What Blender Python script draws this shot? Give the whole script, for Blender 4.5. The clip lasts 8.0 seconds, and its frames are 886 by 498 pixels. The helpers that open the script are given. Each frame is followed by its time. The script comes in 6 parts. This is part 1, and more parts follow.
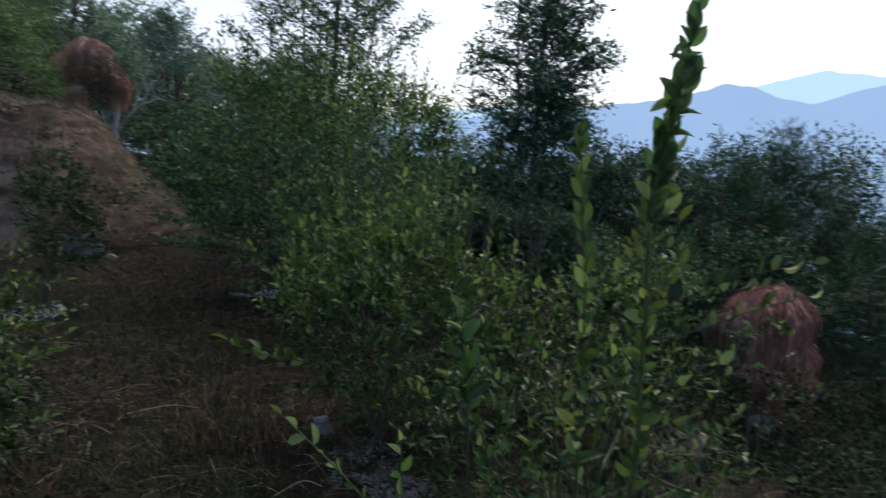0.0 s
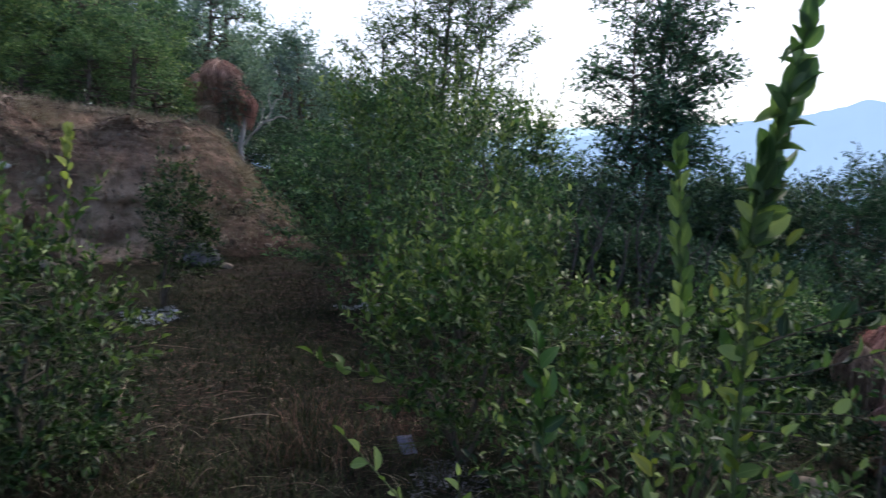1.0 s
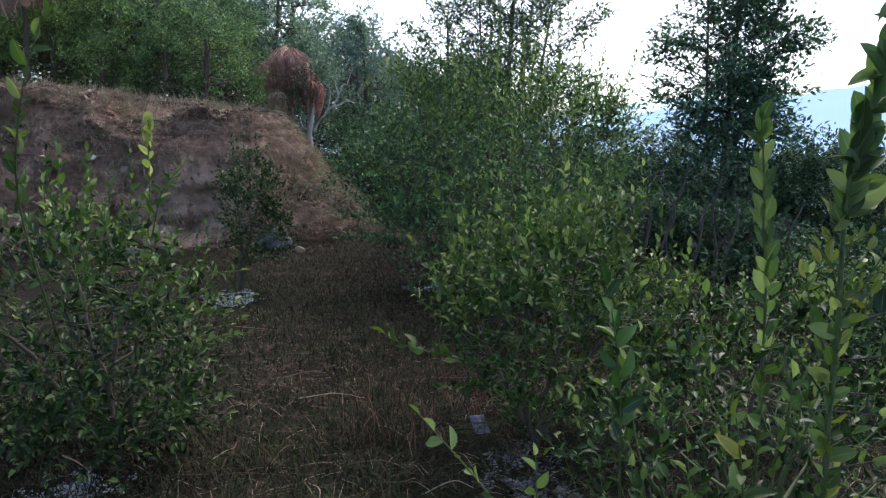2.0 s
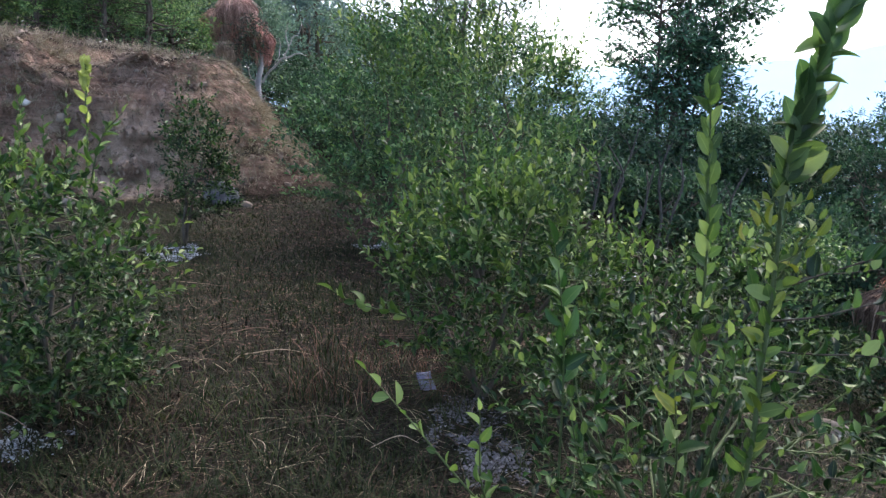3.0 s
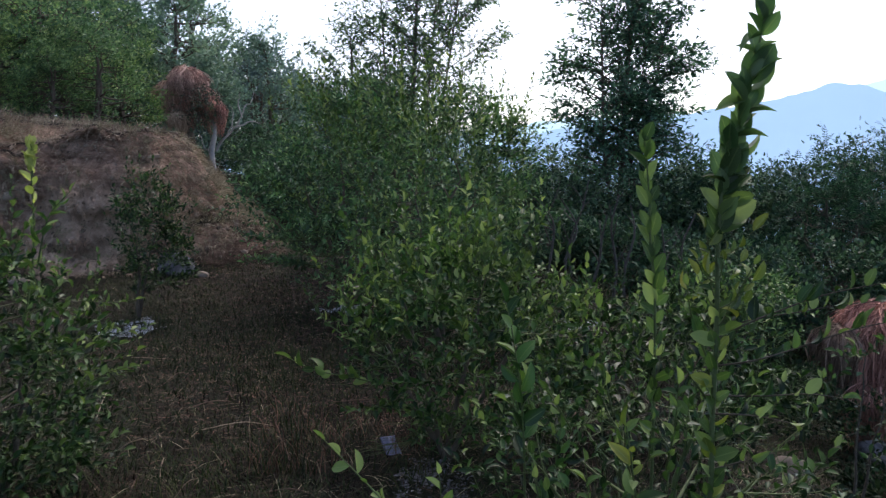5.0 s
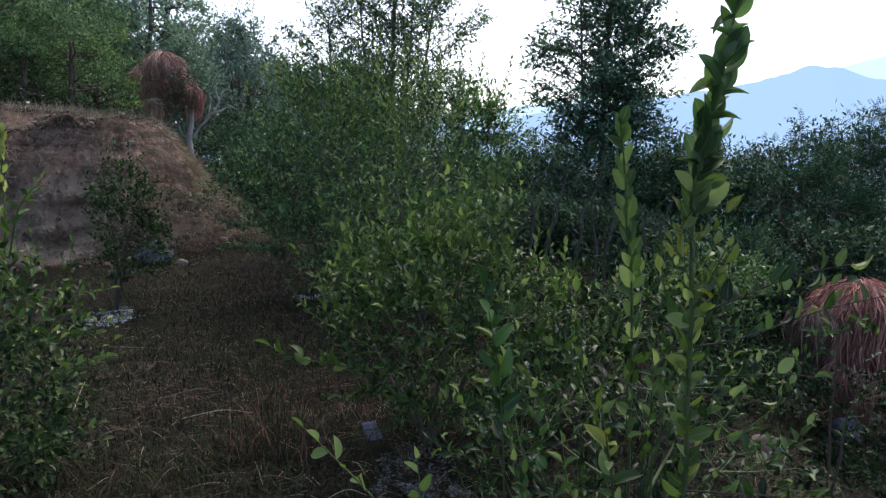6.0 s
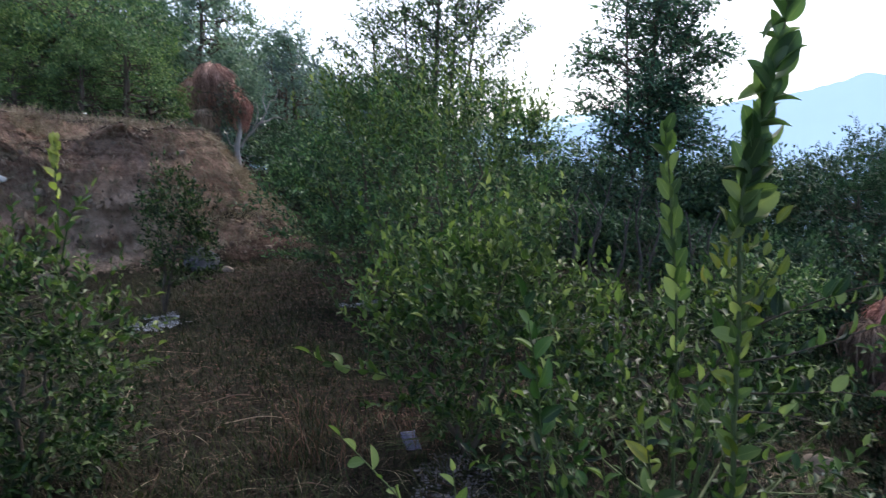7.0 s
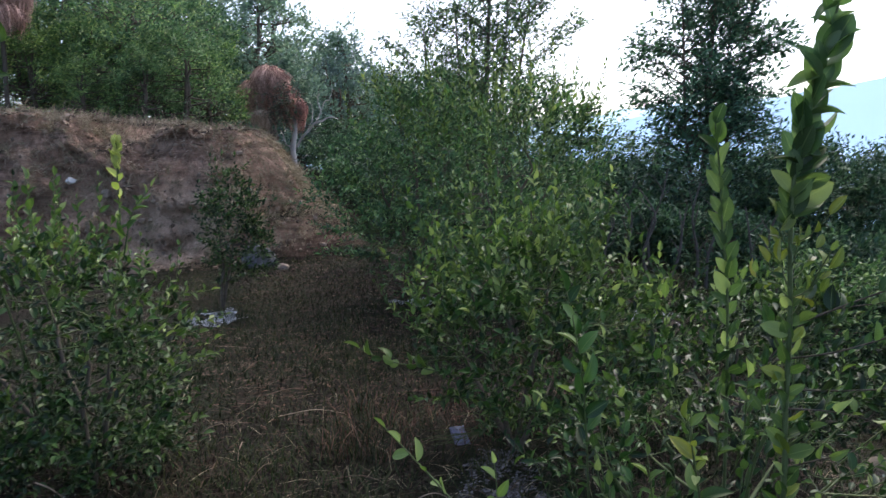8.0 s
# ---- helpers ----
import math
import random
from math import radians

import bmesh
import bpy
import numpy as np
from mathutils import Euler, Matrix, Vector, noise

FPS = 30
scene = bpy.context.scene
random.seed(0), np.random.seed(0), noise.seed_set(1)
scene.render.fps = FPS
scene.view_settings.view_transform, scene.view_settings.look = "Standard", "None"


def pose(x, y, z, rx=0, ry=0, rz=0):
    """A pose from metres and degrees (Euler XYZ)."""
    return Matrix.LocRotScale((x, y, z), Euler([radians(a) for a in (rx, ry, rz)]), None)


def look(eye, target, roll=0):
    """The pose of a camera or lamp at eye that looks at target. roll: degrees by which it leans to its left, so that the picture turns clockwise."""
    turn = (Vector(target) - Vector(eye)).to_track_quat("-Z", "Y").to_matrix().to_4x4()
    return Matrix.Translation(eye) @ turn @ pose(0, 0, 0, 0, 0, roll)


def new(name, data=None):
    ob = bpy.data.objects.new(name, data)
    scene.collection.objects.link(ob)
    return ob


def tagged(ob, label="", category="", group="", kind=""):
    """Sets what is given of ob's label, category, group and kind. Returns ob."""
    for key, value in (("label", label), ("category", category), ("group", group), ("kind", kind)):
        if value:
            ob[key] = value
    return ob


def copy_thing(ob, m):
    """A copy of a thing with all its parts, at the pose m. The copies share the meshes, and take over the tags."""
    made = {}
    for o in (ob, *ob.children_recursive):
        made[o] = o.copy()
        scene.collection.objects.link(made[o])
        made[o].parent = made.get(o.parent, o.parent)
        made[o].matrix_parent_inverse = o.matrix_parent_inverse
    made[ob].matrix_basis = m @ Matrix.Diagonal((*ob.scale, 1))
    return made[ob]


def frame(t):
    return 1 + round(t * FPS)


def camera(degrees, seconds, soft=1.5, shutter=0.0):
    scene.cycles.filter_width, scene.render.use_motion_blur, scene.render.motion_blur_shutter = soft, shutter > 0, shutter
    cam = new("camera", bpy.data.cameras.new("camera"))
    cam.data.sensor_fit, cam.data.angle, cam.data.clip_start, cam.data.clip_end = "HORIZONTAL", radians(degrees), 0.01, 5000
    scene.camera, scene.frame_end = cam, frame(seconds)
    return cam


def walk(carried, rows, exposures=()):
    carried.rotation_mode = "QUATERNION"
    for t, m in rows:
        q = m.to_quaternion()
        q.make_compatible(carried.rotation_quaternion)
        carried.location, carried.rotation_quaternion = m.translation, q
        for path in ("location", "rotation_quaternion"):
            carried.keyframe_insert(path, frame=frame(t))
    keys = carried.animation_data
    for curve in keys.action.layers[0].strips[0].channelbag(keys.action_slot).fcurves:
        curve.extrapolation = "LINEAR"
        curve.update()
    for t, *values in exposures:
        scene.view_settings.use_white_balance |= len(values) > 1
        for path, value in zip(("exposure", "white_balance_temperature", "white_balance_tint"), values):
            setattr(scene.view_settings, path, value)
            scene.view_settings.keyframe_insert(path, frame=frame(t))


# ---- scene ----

# ======== camera and walk ========
cam = camera(64.7, 8.0, soft=1.3, shutter=0.6)
walk(cam, [
    (0, pose(-0.140, -0.124, 1.411, 83.03, -1.74, -6.35)),
    (0.5, pose(-0.085, -0.053, 1.409, 83.83, -1.50, -0.84)),
    (1, pose(-0.031, -0.012, 1.407, 84.10, -2.40, 2.90)),
    (1.5, pose(-0.043, -0.004, 1.405, 82.86, -0.88, 7.96)),
    (1.7, pose(-0.042, 0.005, 1.399, 82.36, -0.78, 8.30)),
    (2.8, pose(-0.058, -0.006, 1.397, 82.60, -2.73, 6.30)),
    (3, pose(-0.043, 0.011, 1.390, 79.22, -2.67, 4.43)),
    (3.5, pose(-0.038, 0.002, 1.399, 79.80, -2.07, 4.33)),
    (4, pose(-0.045, -0.012, 1.403, 82.19, -1.69, 6.16)),
    (4.5, pose(-0.016, -0.003, 1.416, 83.90, -1.50, 0.59)),
    (5, pose(-0.015, -0.011, 1.409, 83.99, -0.10, 0.88)),
    (5.2, pose(-0.008, -0.010, 1.411, 84.15, 0.02, -0.20)),
    (6.3, pose(0.000, -0.004, 1.404, 82.47, 0.32, -0.65)),
    (6.5, pose(0.001, 0.000, 1.401, 82.50, -0.00, 0.00)),
    (7, pose(0.009, 0.011, 1.406, 83.56, 0.26, 2.87)),
    (7.5, pose(0.017, 0.008, 1.405, 84.16, 0.53, 5.04)),
    (8, pose(0.039, 0.004, 1.398, 83.41, 1.00, 7.23)),
], exposures=[(0, 0.52), (0.5, 0.80), (1, 0.92), (1.5, 1.12), (1.7, 1.18), (2.8, 1.76), (3, 1.88), (3.5, 2.2), (4, 2.1), (4.5, 1.50), (5, 0.97), (6.5, 1.05), (7, 1.22), (7.5, 1.32), (8, 1.40)])

# ======== world and sun ========
SUN_UP, SUN_TURN = radians(54), radians(20)
world = bpy.data.worlds.new("dusk_sky")
scene.world = world
world.use_nodes = True
wn = world.node_tree
wn.nodes.clear()
sky = wn.nodes.new("ShaderNodeTexSky")
sky.sky_type = "NISHITA"
sky.sun_disc = False
sky.sun_elevation, sky.sun_rotation = SUN_UP, SUN_TURN
sky.air_density, sky.dust_density, sky.ozone_density = 0.7, 3.0, 0.5
sky_bg = wn.nodes.new("ShaderNodeBackground")
sky_bg.inputs["Strength"].default_value = 0.15
sky_out = wn.nodes.new("ShaderNodeOutputWorld")
wn.links.new(sky.outputs[0], sky_bg.inputs[0])
wn.links.new(sky_bg.outputs[0], sky_out.inputs[0])

sun_data = bpy.data.lights.new("sun", "SUN")
sun_data.energy, sun_data.angle, sun_data.color = 0.6, radians(60), (1.0, 0.95, 0.87)
sun = new("sun", sun_data)
sun.matrix_world = look((0, 0, 50), (-math.sin(SUN_TURN) * math.cos(SUN_UP) * 50,
                                     -math.cos(SUN_TURN) * math.cos(SUN_UP) * 50, 50 - math.sin(SUN_UP) * 50))

# ======== small helpers ========
def smooth(a, b, v):
    s = np.clip((np.asarray(v, float) - a) / (b - a), 0, 1)
    return s * s * (3 - 2 * s)


def hash3(i, j, k):
    h = (i * 374761393 + j * 668265263 + k * 2147483647) & 0xFFFFFFFF
    h = ((h ^ (h >> 13)) * 1274126177) & 0xFFFFFFFF
    return ((h ^ (h >> 16)) & 0xFFFF) / 65535.0


def vnoise(x, y, z=0.0):
    """Smooth value noise in 0..1 of arrays."""
    x, y, z = np.broadcast_arrays(np.asarray(x, float), np.asarray(y, float), np.asarray(z, float))
    i, j, k = np.floor(x).astype(np.int64), np.floor(y).astype(np.int64), np.floor(z).astype(np.int64)
    u, v, w = x - i, y - j, z - k
    u, v, w = u * u * (3 - 2 * u), v * v * (3 - 2 * v), w * w * (3 - 2 * w)
    out = 0
    for a in (0, 1):
        for b in (0, 1):
            for c in (0, 1):
                out = out + hash3(i + a, j + b, k + c) * (u if a else 1 - u) * (v if b else 1 - v) * (w if c else 1 - w)
    return out


def fbm(x, y, z=0.0, octaves=3):
    out, amp, f, total = 0, 1.0, 1.0, 0.0
    for o in range(octaves):
        out = out + amp * vnoise(np.asarray(x) * f + 17.3 * o, np.asarray(y) * f - 9.1 * o, np.asarray(z) * f + 3.7 * o)
        total, amp, f = total + amp, amp * 0.5, f * 2.03
    return out / total


def unit(v):
    v = np.asarray(v, float)
    return v / np.maximum(np.linalg.norm(v, axis=-1, keepdims=True), 1e-9)


def make_mesh(name, verts, faces, material=None, uv=None, shade=True):
    """A mesh from an array of places and one array of faces (all with the same number of corners)."""
    verts, faces = np.asarray(verts, np.float32), np.asarray(faces, np.int32)
    me = bpy.data.meshes.new(name)
    n, k = faces.shape
    me.vertices.add(len(verts))
    me.vertices.foreach_set("co", verts.ravel())
    me.loops.add(n * k)
    me.loops.foreach_set("vertex_index", faces.ravel())
    me.polygons.add(n)
    me.polygons.foreach_set("loop_start", np.arange(0, n * k, k, dtype=np.int32))
    me.polygons.foreach_set("loop_total", np.full(n, k, np.int32))
    me.polygons.foreach_set("use_smooth", np.full(n, shade, bool))
    if uv is not None:
        layer = me.uv_layers.new(name="UVMap")
        layer.data.foreach_set("uv", np.asarray(uv, np.float32)[faces.ravel()].ravel())
    me.update(calc_edges=True)
    me.validate()
    if material:
        me.materials.append(material)
    return me


def thing(name, place, label, category, group="", kind=""):
    ob = new(name)
    ob.location = place
    ob.empty_display_size = 0.1
    return tagged(ob, label, category, group, kind)


def part(name, mesh, parent, label="", kind="", m=None):
    """One mesh object under a thing or a part; its places count from the parent's origin."""
    ob = new(name, mesh)
    ob.parent = parent
    if m is not None:
        ob.matrix_basis = m
    return tagged(ob, label, kind=kind)


# ======== materials ========
def material(name):
    m = bpy.data.materials.new(name)
    m.use_nodes = True
    nt = m.node_tree
    nt.nodes.clear()
    out = nt.nodes.new("ShaderNodeOutputMaterial")
    return m, nt, out


def node(nt, kind, **values):
    n = nt.nodes.new(kind)
    for key, value in values.items():
        n.inputs[key.replace("_", " ")].default_value = value
    return n


def ramp(nt, source, stops):
    r = nt.nodes.new("ShaderNodeValToRGB")
    els = r.color_ramp.elements
    while len(els) > 1:
        els.remove(els[-1])
    els[0].position, els[0].color = stops[0][0], (*stops[0][1], 1)
    for p, c in stops[1:]:
        e = els.new(p)
        e.color = (*c, 1)
    nt.links.new(source, r.inputs[0])
    return r.outputs[0]


def mixed(nt, fac, a, b, blend="MIX"):
    m = nt.nodes.new("ShaderNodeMix")
    m.data_type, m.blend_type = "RGBA", blend
    if isinstance(fac, float):
        m.inputs[0].default_value = fac
    else:
        nt.links.new(fac, m.inputs[0])
    for socket, value in ((m.inputs[6], a), (m.inputs[7], b)):
        if isinstance(value, tuple):
            socket.default_value = (*value, 1)
        else:
            nt.links.new(value, socket)
    return m.outputs[2]


def sums(nt, op, a, b=0.0):
    m = nt.nodes.new("ShaderNodeMath")
    m.operation = op
    for socket, value in ((m.inputs[0], a), (m.inputs[1], b)):
        if isinstance(value, (int, float)):
            socket.default_value = value
        else:
            nt.links.new(value, socket)
    return m.outputs[0]


def chance(nt):
    """A random number for each piece, be it an object of its own or an island of a joined mesh."""
    g, o = nt.nodes.new("ShaderNodeNewGeometry"), nt.nodes.new("ShaderNodeObjectInfo")
    return sums(nt, "FRACT", sums(nt, "ADD", g.outputs["Random Per Island"], o.outputs["Random"]))


def world_noise(nt, scale, detail=3.0, rough=0.6):
    g = nt.nodes.new("ShaderNodeNewGeometry")
    t = node(nt, "ShaderNodeTexNoise", Scale=scale, Detail=detail, Roughness=rough)
    nt.links.new(g.outputs["Position"], t.inputs["Vector"])
    return t.outputs["Fac"]


def leaf_material(name, stops, rough=0.45, shine=0.35, clear=0.28, rib=0.0, each=None):
    m, nt, out = material(name)
    col = ramp(nt, chance(nt), stops)
    # broad noise darkens the colour in patches, painting shade between leaf clumps
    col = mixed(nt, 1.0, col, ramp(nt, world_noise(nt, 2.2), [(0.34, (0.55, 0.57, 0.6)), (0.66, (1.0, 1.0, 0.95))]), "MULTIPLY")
    if each:
        # every plant has its own tint
        info = nt.nodes.new("ShaderNodeObjectInfo")
        col = mixed(nt, 1.0, col, ramp(nt, info.outputs["Random"], each), "MULTIPLY")
    if rib:
        uv = nt.nodes.new("ShaderNodeUVMap")
        uv.uv_map = "UVMap"
        sep = nt.nodes.new("ShaderNodeSeparateXYZ")
        nt.links.new(uv.outputs[0], sep.inputs[0])
        mid = sums(nt, "LESS_THAN", sums(nt, "ABSOLUTE", sep.outputs[0]), 0.07)
        # side veins slant from the midrib to the edge
        slant = sums(nt, "FRACT", sums(nt, "MULTIPLY", sums(nt, "SUBTRACT", sep.outputs[1], sums(nt, "MULTIPLY", sums(nt, "ABSOLUTE", sep.outputs[0]), 0.22)), 9.0))
        vein = sums(nt, "MULTIPLY", sums(nt, "LESS_THAN", slant, 0.14), 0.16)
        col = mixed(nt, sums(nt, "MULTIPLY", sums(nt, "MAXIMUM", mid, vein), rib), col, (0.34, 0.42, 0.16))
    p = node(nt, "ShaderNodeBsdfPrincipled", Roughness=rough)
    p.inputs["Specular IOR Level"].default_value = shine
    nt.links.new(col, p.inputs["Base Color"])
    if rib:
        b = node(nt, "ShaderNodeBump", Strength=0.25, Distance=0.004)
        nt.links.new(world_noise(nt, 60.0, 2.0), b.inputs["Height"])
        nt.links.new(b.outputs[0], p.inputs["Normal"])
    t = nt.nodes.new("ShaderNodeBsdfTranslucent")
    nt.links.new(mixed(nt, 1.0, col, (1.1, 1.2, 0.78), "MULTIPLY"), t.inputs["Color"])
    mx = nt.nodes.new("ShaderNodeMixShader")
    mx.inputs[0].default_value = clear
    nt.links.new(p.outputs[0], mx.inputs[1])
    nt.links.new(t.outputs[0], mx.inputs[2])
    nt.links.new(mx.outputs[0], out.inputs[0])
    return m


def plain_material(name, stops, scale=6.0, rough=0.85, fine=60.0, bump=0.3, deep=0.01, per_piece=0.0, shine=0.25):
    """A rough surface: colour in two scales of noise, fine relief, and a share of chance for each piece."""
    m, nt, out = material(name)
    f = sums(nt, "ADD", sums(nt, "MULTIPLY", world_noise(nt, scale), 0.65), sums(nt, "MULTIPLY", world_noise(nt, fine), 0.35))
    if per_piece:
        f = sums(nt, "ADD", sums(nt, "MULTIPLY", f, 1 - per_piece), sums(nt, "MULTIPLY", chance(nt), per_piece))
    col = ramp(nt, f, stops)
    p = node(nt, "ShaderNodeBsdfPrincipled", Roughness=rough)
    p.inputs["Specular IOR Level"].default_value = shine
    nt.links.new(col, p.inputs["Base Color"])
    if bump:
        b = node(nt, "ShaderNodeBump", Strength=bump, Distance=deep)
        nt.links.new(world_noise(nt, fine * 0.7, 4.0), b.inputs["Height"])
        nt.links.new(b.outputs[0], p.inputs["Normal"])
    nt.links.new(p.outputs[0], out.inputs[0])
    return m


# Lemon leaves come in darker and lighter copies: shade and light painted as colour.
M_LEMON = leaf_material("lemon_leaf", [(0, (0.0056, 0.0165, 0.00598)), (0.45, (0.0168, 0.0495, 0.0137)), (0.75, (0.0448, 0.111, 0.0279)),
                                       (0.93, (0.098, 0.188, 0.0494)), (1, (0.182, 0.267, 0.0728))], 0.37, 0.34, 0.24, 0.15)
M_LEMON_LIT = leaf_material("lemon_young_lit_leaf", [(0, (0.0285, 0.0651, 0.017)), (0.45, (0.0902, 0.158, 0.0408)), (0.8, (0.19, 0.275, 0.0808)),
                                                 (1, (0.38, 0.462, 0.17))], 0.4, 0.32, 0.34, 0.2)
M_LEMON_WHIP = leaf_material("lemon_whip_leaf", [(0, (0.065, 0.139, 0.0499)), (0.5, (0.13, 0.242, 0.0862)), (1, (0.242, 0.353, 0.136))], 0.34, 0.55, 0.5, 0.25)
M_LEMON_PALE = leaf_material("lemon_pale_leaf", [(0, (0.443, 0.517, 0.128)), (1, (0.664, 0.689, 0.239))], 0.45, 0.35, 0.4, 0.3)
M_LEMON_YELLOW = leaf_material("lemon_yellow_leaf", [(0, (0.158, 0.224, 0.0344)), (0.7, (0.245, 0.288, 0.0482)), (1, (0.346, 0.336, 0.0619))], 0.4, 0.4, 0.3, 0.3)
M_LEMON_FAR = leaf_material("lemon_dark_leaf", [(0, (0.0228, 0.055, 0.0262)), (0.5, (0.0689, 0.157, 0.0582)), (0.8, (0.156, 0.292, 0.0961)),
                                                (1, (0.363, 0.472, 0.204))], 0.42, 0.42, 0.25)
M_LEMON_SHADE = leaf_material("lemon_shade_leaf", [(0, (0.0113, 0.0331, 0.0103)), (0.5, (0.0333, 0.0871, 0.0233)), (0.8, (0.0718, 0.153, 0.0376)), (1, (0.159, 0.242, 0.0684))], 0.43, 0.28, 0.24, 0.12)
# Dark tree and shrub leaves: lifted and blued, with slope haze in the colour.
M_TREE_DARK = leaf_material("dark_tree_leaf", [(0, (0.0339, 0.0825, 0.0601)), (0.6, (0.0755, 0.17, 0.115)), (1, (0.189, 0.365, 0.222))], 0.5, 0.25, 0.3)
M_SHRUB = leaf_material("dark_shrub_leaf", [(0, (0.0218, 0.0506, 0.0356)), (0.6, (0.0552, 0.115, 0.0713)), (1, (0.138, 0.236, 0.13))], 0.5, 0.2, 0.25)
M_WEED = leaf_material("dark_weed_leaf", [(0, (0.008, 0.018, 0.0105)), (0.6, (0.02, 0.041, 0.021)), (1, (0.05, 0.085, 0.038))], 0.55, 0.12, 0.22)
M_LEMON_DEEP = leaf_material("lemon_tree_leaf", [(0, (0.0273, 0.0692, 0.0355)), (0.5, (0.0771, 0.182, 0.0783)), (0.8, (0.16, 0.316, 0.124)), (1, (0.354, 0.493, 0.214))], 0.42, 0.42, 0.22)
# Small tree leaves: greyer and paler, haze mixed into their colour.
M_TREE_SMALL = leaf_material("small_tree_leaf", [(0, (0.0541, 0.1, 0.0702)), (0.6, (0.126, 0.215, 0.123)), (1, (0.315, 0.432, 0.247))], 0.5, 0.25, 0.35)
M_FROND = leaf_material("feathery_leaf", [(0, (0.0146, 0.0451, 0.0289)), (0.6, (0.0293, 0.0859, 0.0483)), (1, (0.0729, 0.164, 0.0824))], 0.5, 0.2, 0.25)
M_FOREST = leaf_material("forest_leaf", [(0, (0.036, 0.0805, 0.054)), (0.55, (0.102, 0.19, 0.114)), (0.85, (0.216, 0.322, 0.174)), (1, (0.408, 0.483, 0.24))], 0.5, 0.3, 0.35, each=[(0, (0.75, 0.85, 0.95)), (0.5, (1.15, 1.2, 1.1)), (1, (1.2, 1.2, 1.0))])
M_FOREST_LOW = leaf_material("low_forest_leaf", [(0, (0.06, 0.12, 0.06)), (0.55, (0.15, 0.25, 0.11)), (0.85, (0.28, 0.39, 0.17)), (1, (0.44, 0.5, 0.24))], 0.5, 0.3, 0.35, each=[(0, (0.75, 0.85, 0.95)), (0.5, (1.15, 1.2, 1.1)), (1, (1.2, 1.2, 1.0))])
# Distance haze is painted into these two leaf colours: paler and bluer.
M_FOREST_HAZE = leaf_material("forest_haze_leaf", [(0, (0.118, 0.178, 0.168)), (0.6, (0.199, 0.287, 0.26)), (1, (0.298, 0.396, 0.337))], 0.5, 0.3, 0.35, each=[(0, (0.75, 0.85, 0.95)), (0.5, (1.15, 1.2, 1.1)), (1, (1.2, 1.2, 1.0))])
M_FOREST_FAR = leaf_material("far_forest_haze_leaf", [(0, (0.119, 0.179, 0.208)), (0.6, (0.167, 0.241, 0.27)), (1, (0.226, 0.304, 0.329))], 0.6, 0.2, 0.25)
M_BARK = plain_material("grey_brown_bark", [(0.25, (0.05, 0.04, 0.032)), (0.75, (0.15, 0.125, 0.1))], 14, 0.85, 90, 0.5)
M_GREEN_STEM = plain_material("green_stem", [(0.25, (0.045, 0.07, 0.025)), (0.75, (0.12, 0.15, 0.06))], 20, 0.6, 120, 0.2)
M_DEAD = plain_material("bleached_dead_wood", [(0.25, (0.259, 0.236, 0.224)), (0.75, (0.589, 0.553, 0.53))], 5, 0.85, 50, 0.5)
M_DEAD_BROWN = plain_material("weathered_sapling_bark", [(0.25, (0.05, 0.044, 0.04)), (0.75, (0.13, 0.12, 0.113))], 9, 0.85, 70, 0.4)
M_STRAW = plain_material("red_brown_straw", [(0.15, (0.13, 0.0732, 0.061)), (0.45, (0.429, 0.256, 0.207)), (0.85, (0.806, 0.549, 0.451))], 3, 0.8, 40, 0.0, per_piece=0.6)
M_STRAW_PALE = plain_material("pale_straw", [(0.15, (0.2, 0.13, 0.1)), (0.45, (0.5, 0.36, 0.27)), (0.85, (0.8, 0.64, 0.5))], 3, 0.8, 40, 0.0, per_piece=0.6)
M_STRAW_DARK = plain_material("reddish_straw", [(0.15, (0.0845, 0.0398, 0.0326)), (0.45, (0.351, 0.166, 0.131)), (0.85, (0.754, 0.419, 0.336))], 3, 0.8, 40, 0.0, per_piece=0.7)
M_STRAW_TAN = plain_material("weathered_straw", [(0.15, (0.054, 0.034, 0.026)), (0.45, (0.175, 0.114, 0.085)), (0.85, (0.385, 0.277, 0.21))], 3, 0.8, 40, 0.0, per_piece=0.7)
M_DRY = plain_material("dry_grass", [(0.2, (0.0825, 0.0563, 0.0416)), (0.4, (0.179, 0.122, 0.0925)), (0.55, (0.303, 0.228, 0.173)), (0.8, (0.578, 0.471, 0.353))], 1.6, 0.85, 30, 0.0, per_piece=0.4)
M_TUSSOCK = plain_material("tussock_grass", [(0.2, (0.13, 0.105, 0.066)), (0.5, (0.3, 0.25, 0.165)), (0.85, (0.5, 0.44, 0.31))], 0.9, 0.85, 30, 0.0, per_piece=0.4)
# Path litter is darkened: the shade of the bushes is in its colour.
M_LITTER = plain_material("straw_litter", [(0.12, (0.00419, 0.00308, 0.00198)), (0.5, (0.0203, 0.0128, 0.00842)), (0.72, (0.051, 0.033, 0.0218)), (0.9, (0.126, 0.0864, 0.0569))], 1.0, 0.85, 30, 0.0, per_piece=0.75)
M_RED_LITTER = plain_material("red_leaf_litter", [(0.15, (0.0358, 0.018, 0.012)), (0.5, (0.113, 0.0583, 0.0392)), (0.9, (0.285, 0.168, 0.12))], 1.3, 0.85, 30, 0.0, per_piece=0.6)
# Grass is darkened too, for shade on the terrace.
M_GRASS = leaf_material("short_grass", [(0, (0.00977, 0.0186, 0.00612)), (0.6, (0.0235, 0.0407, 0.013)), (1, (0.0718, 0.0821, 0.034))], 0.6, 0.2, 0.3)
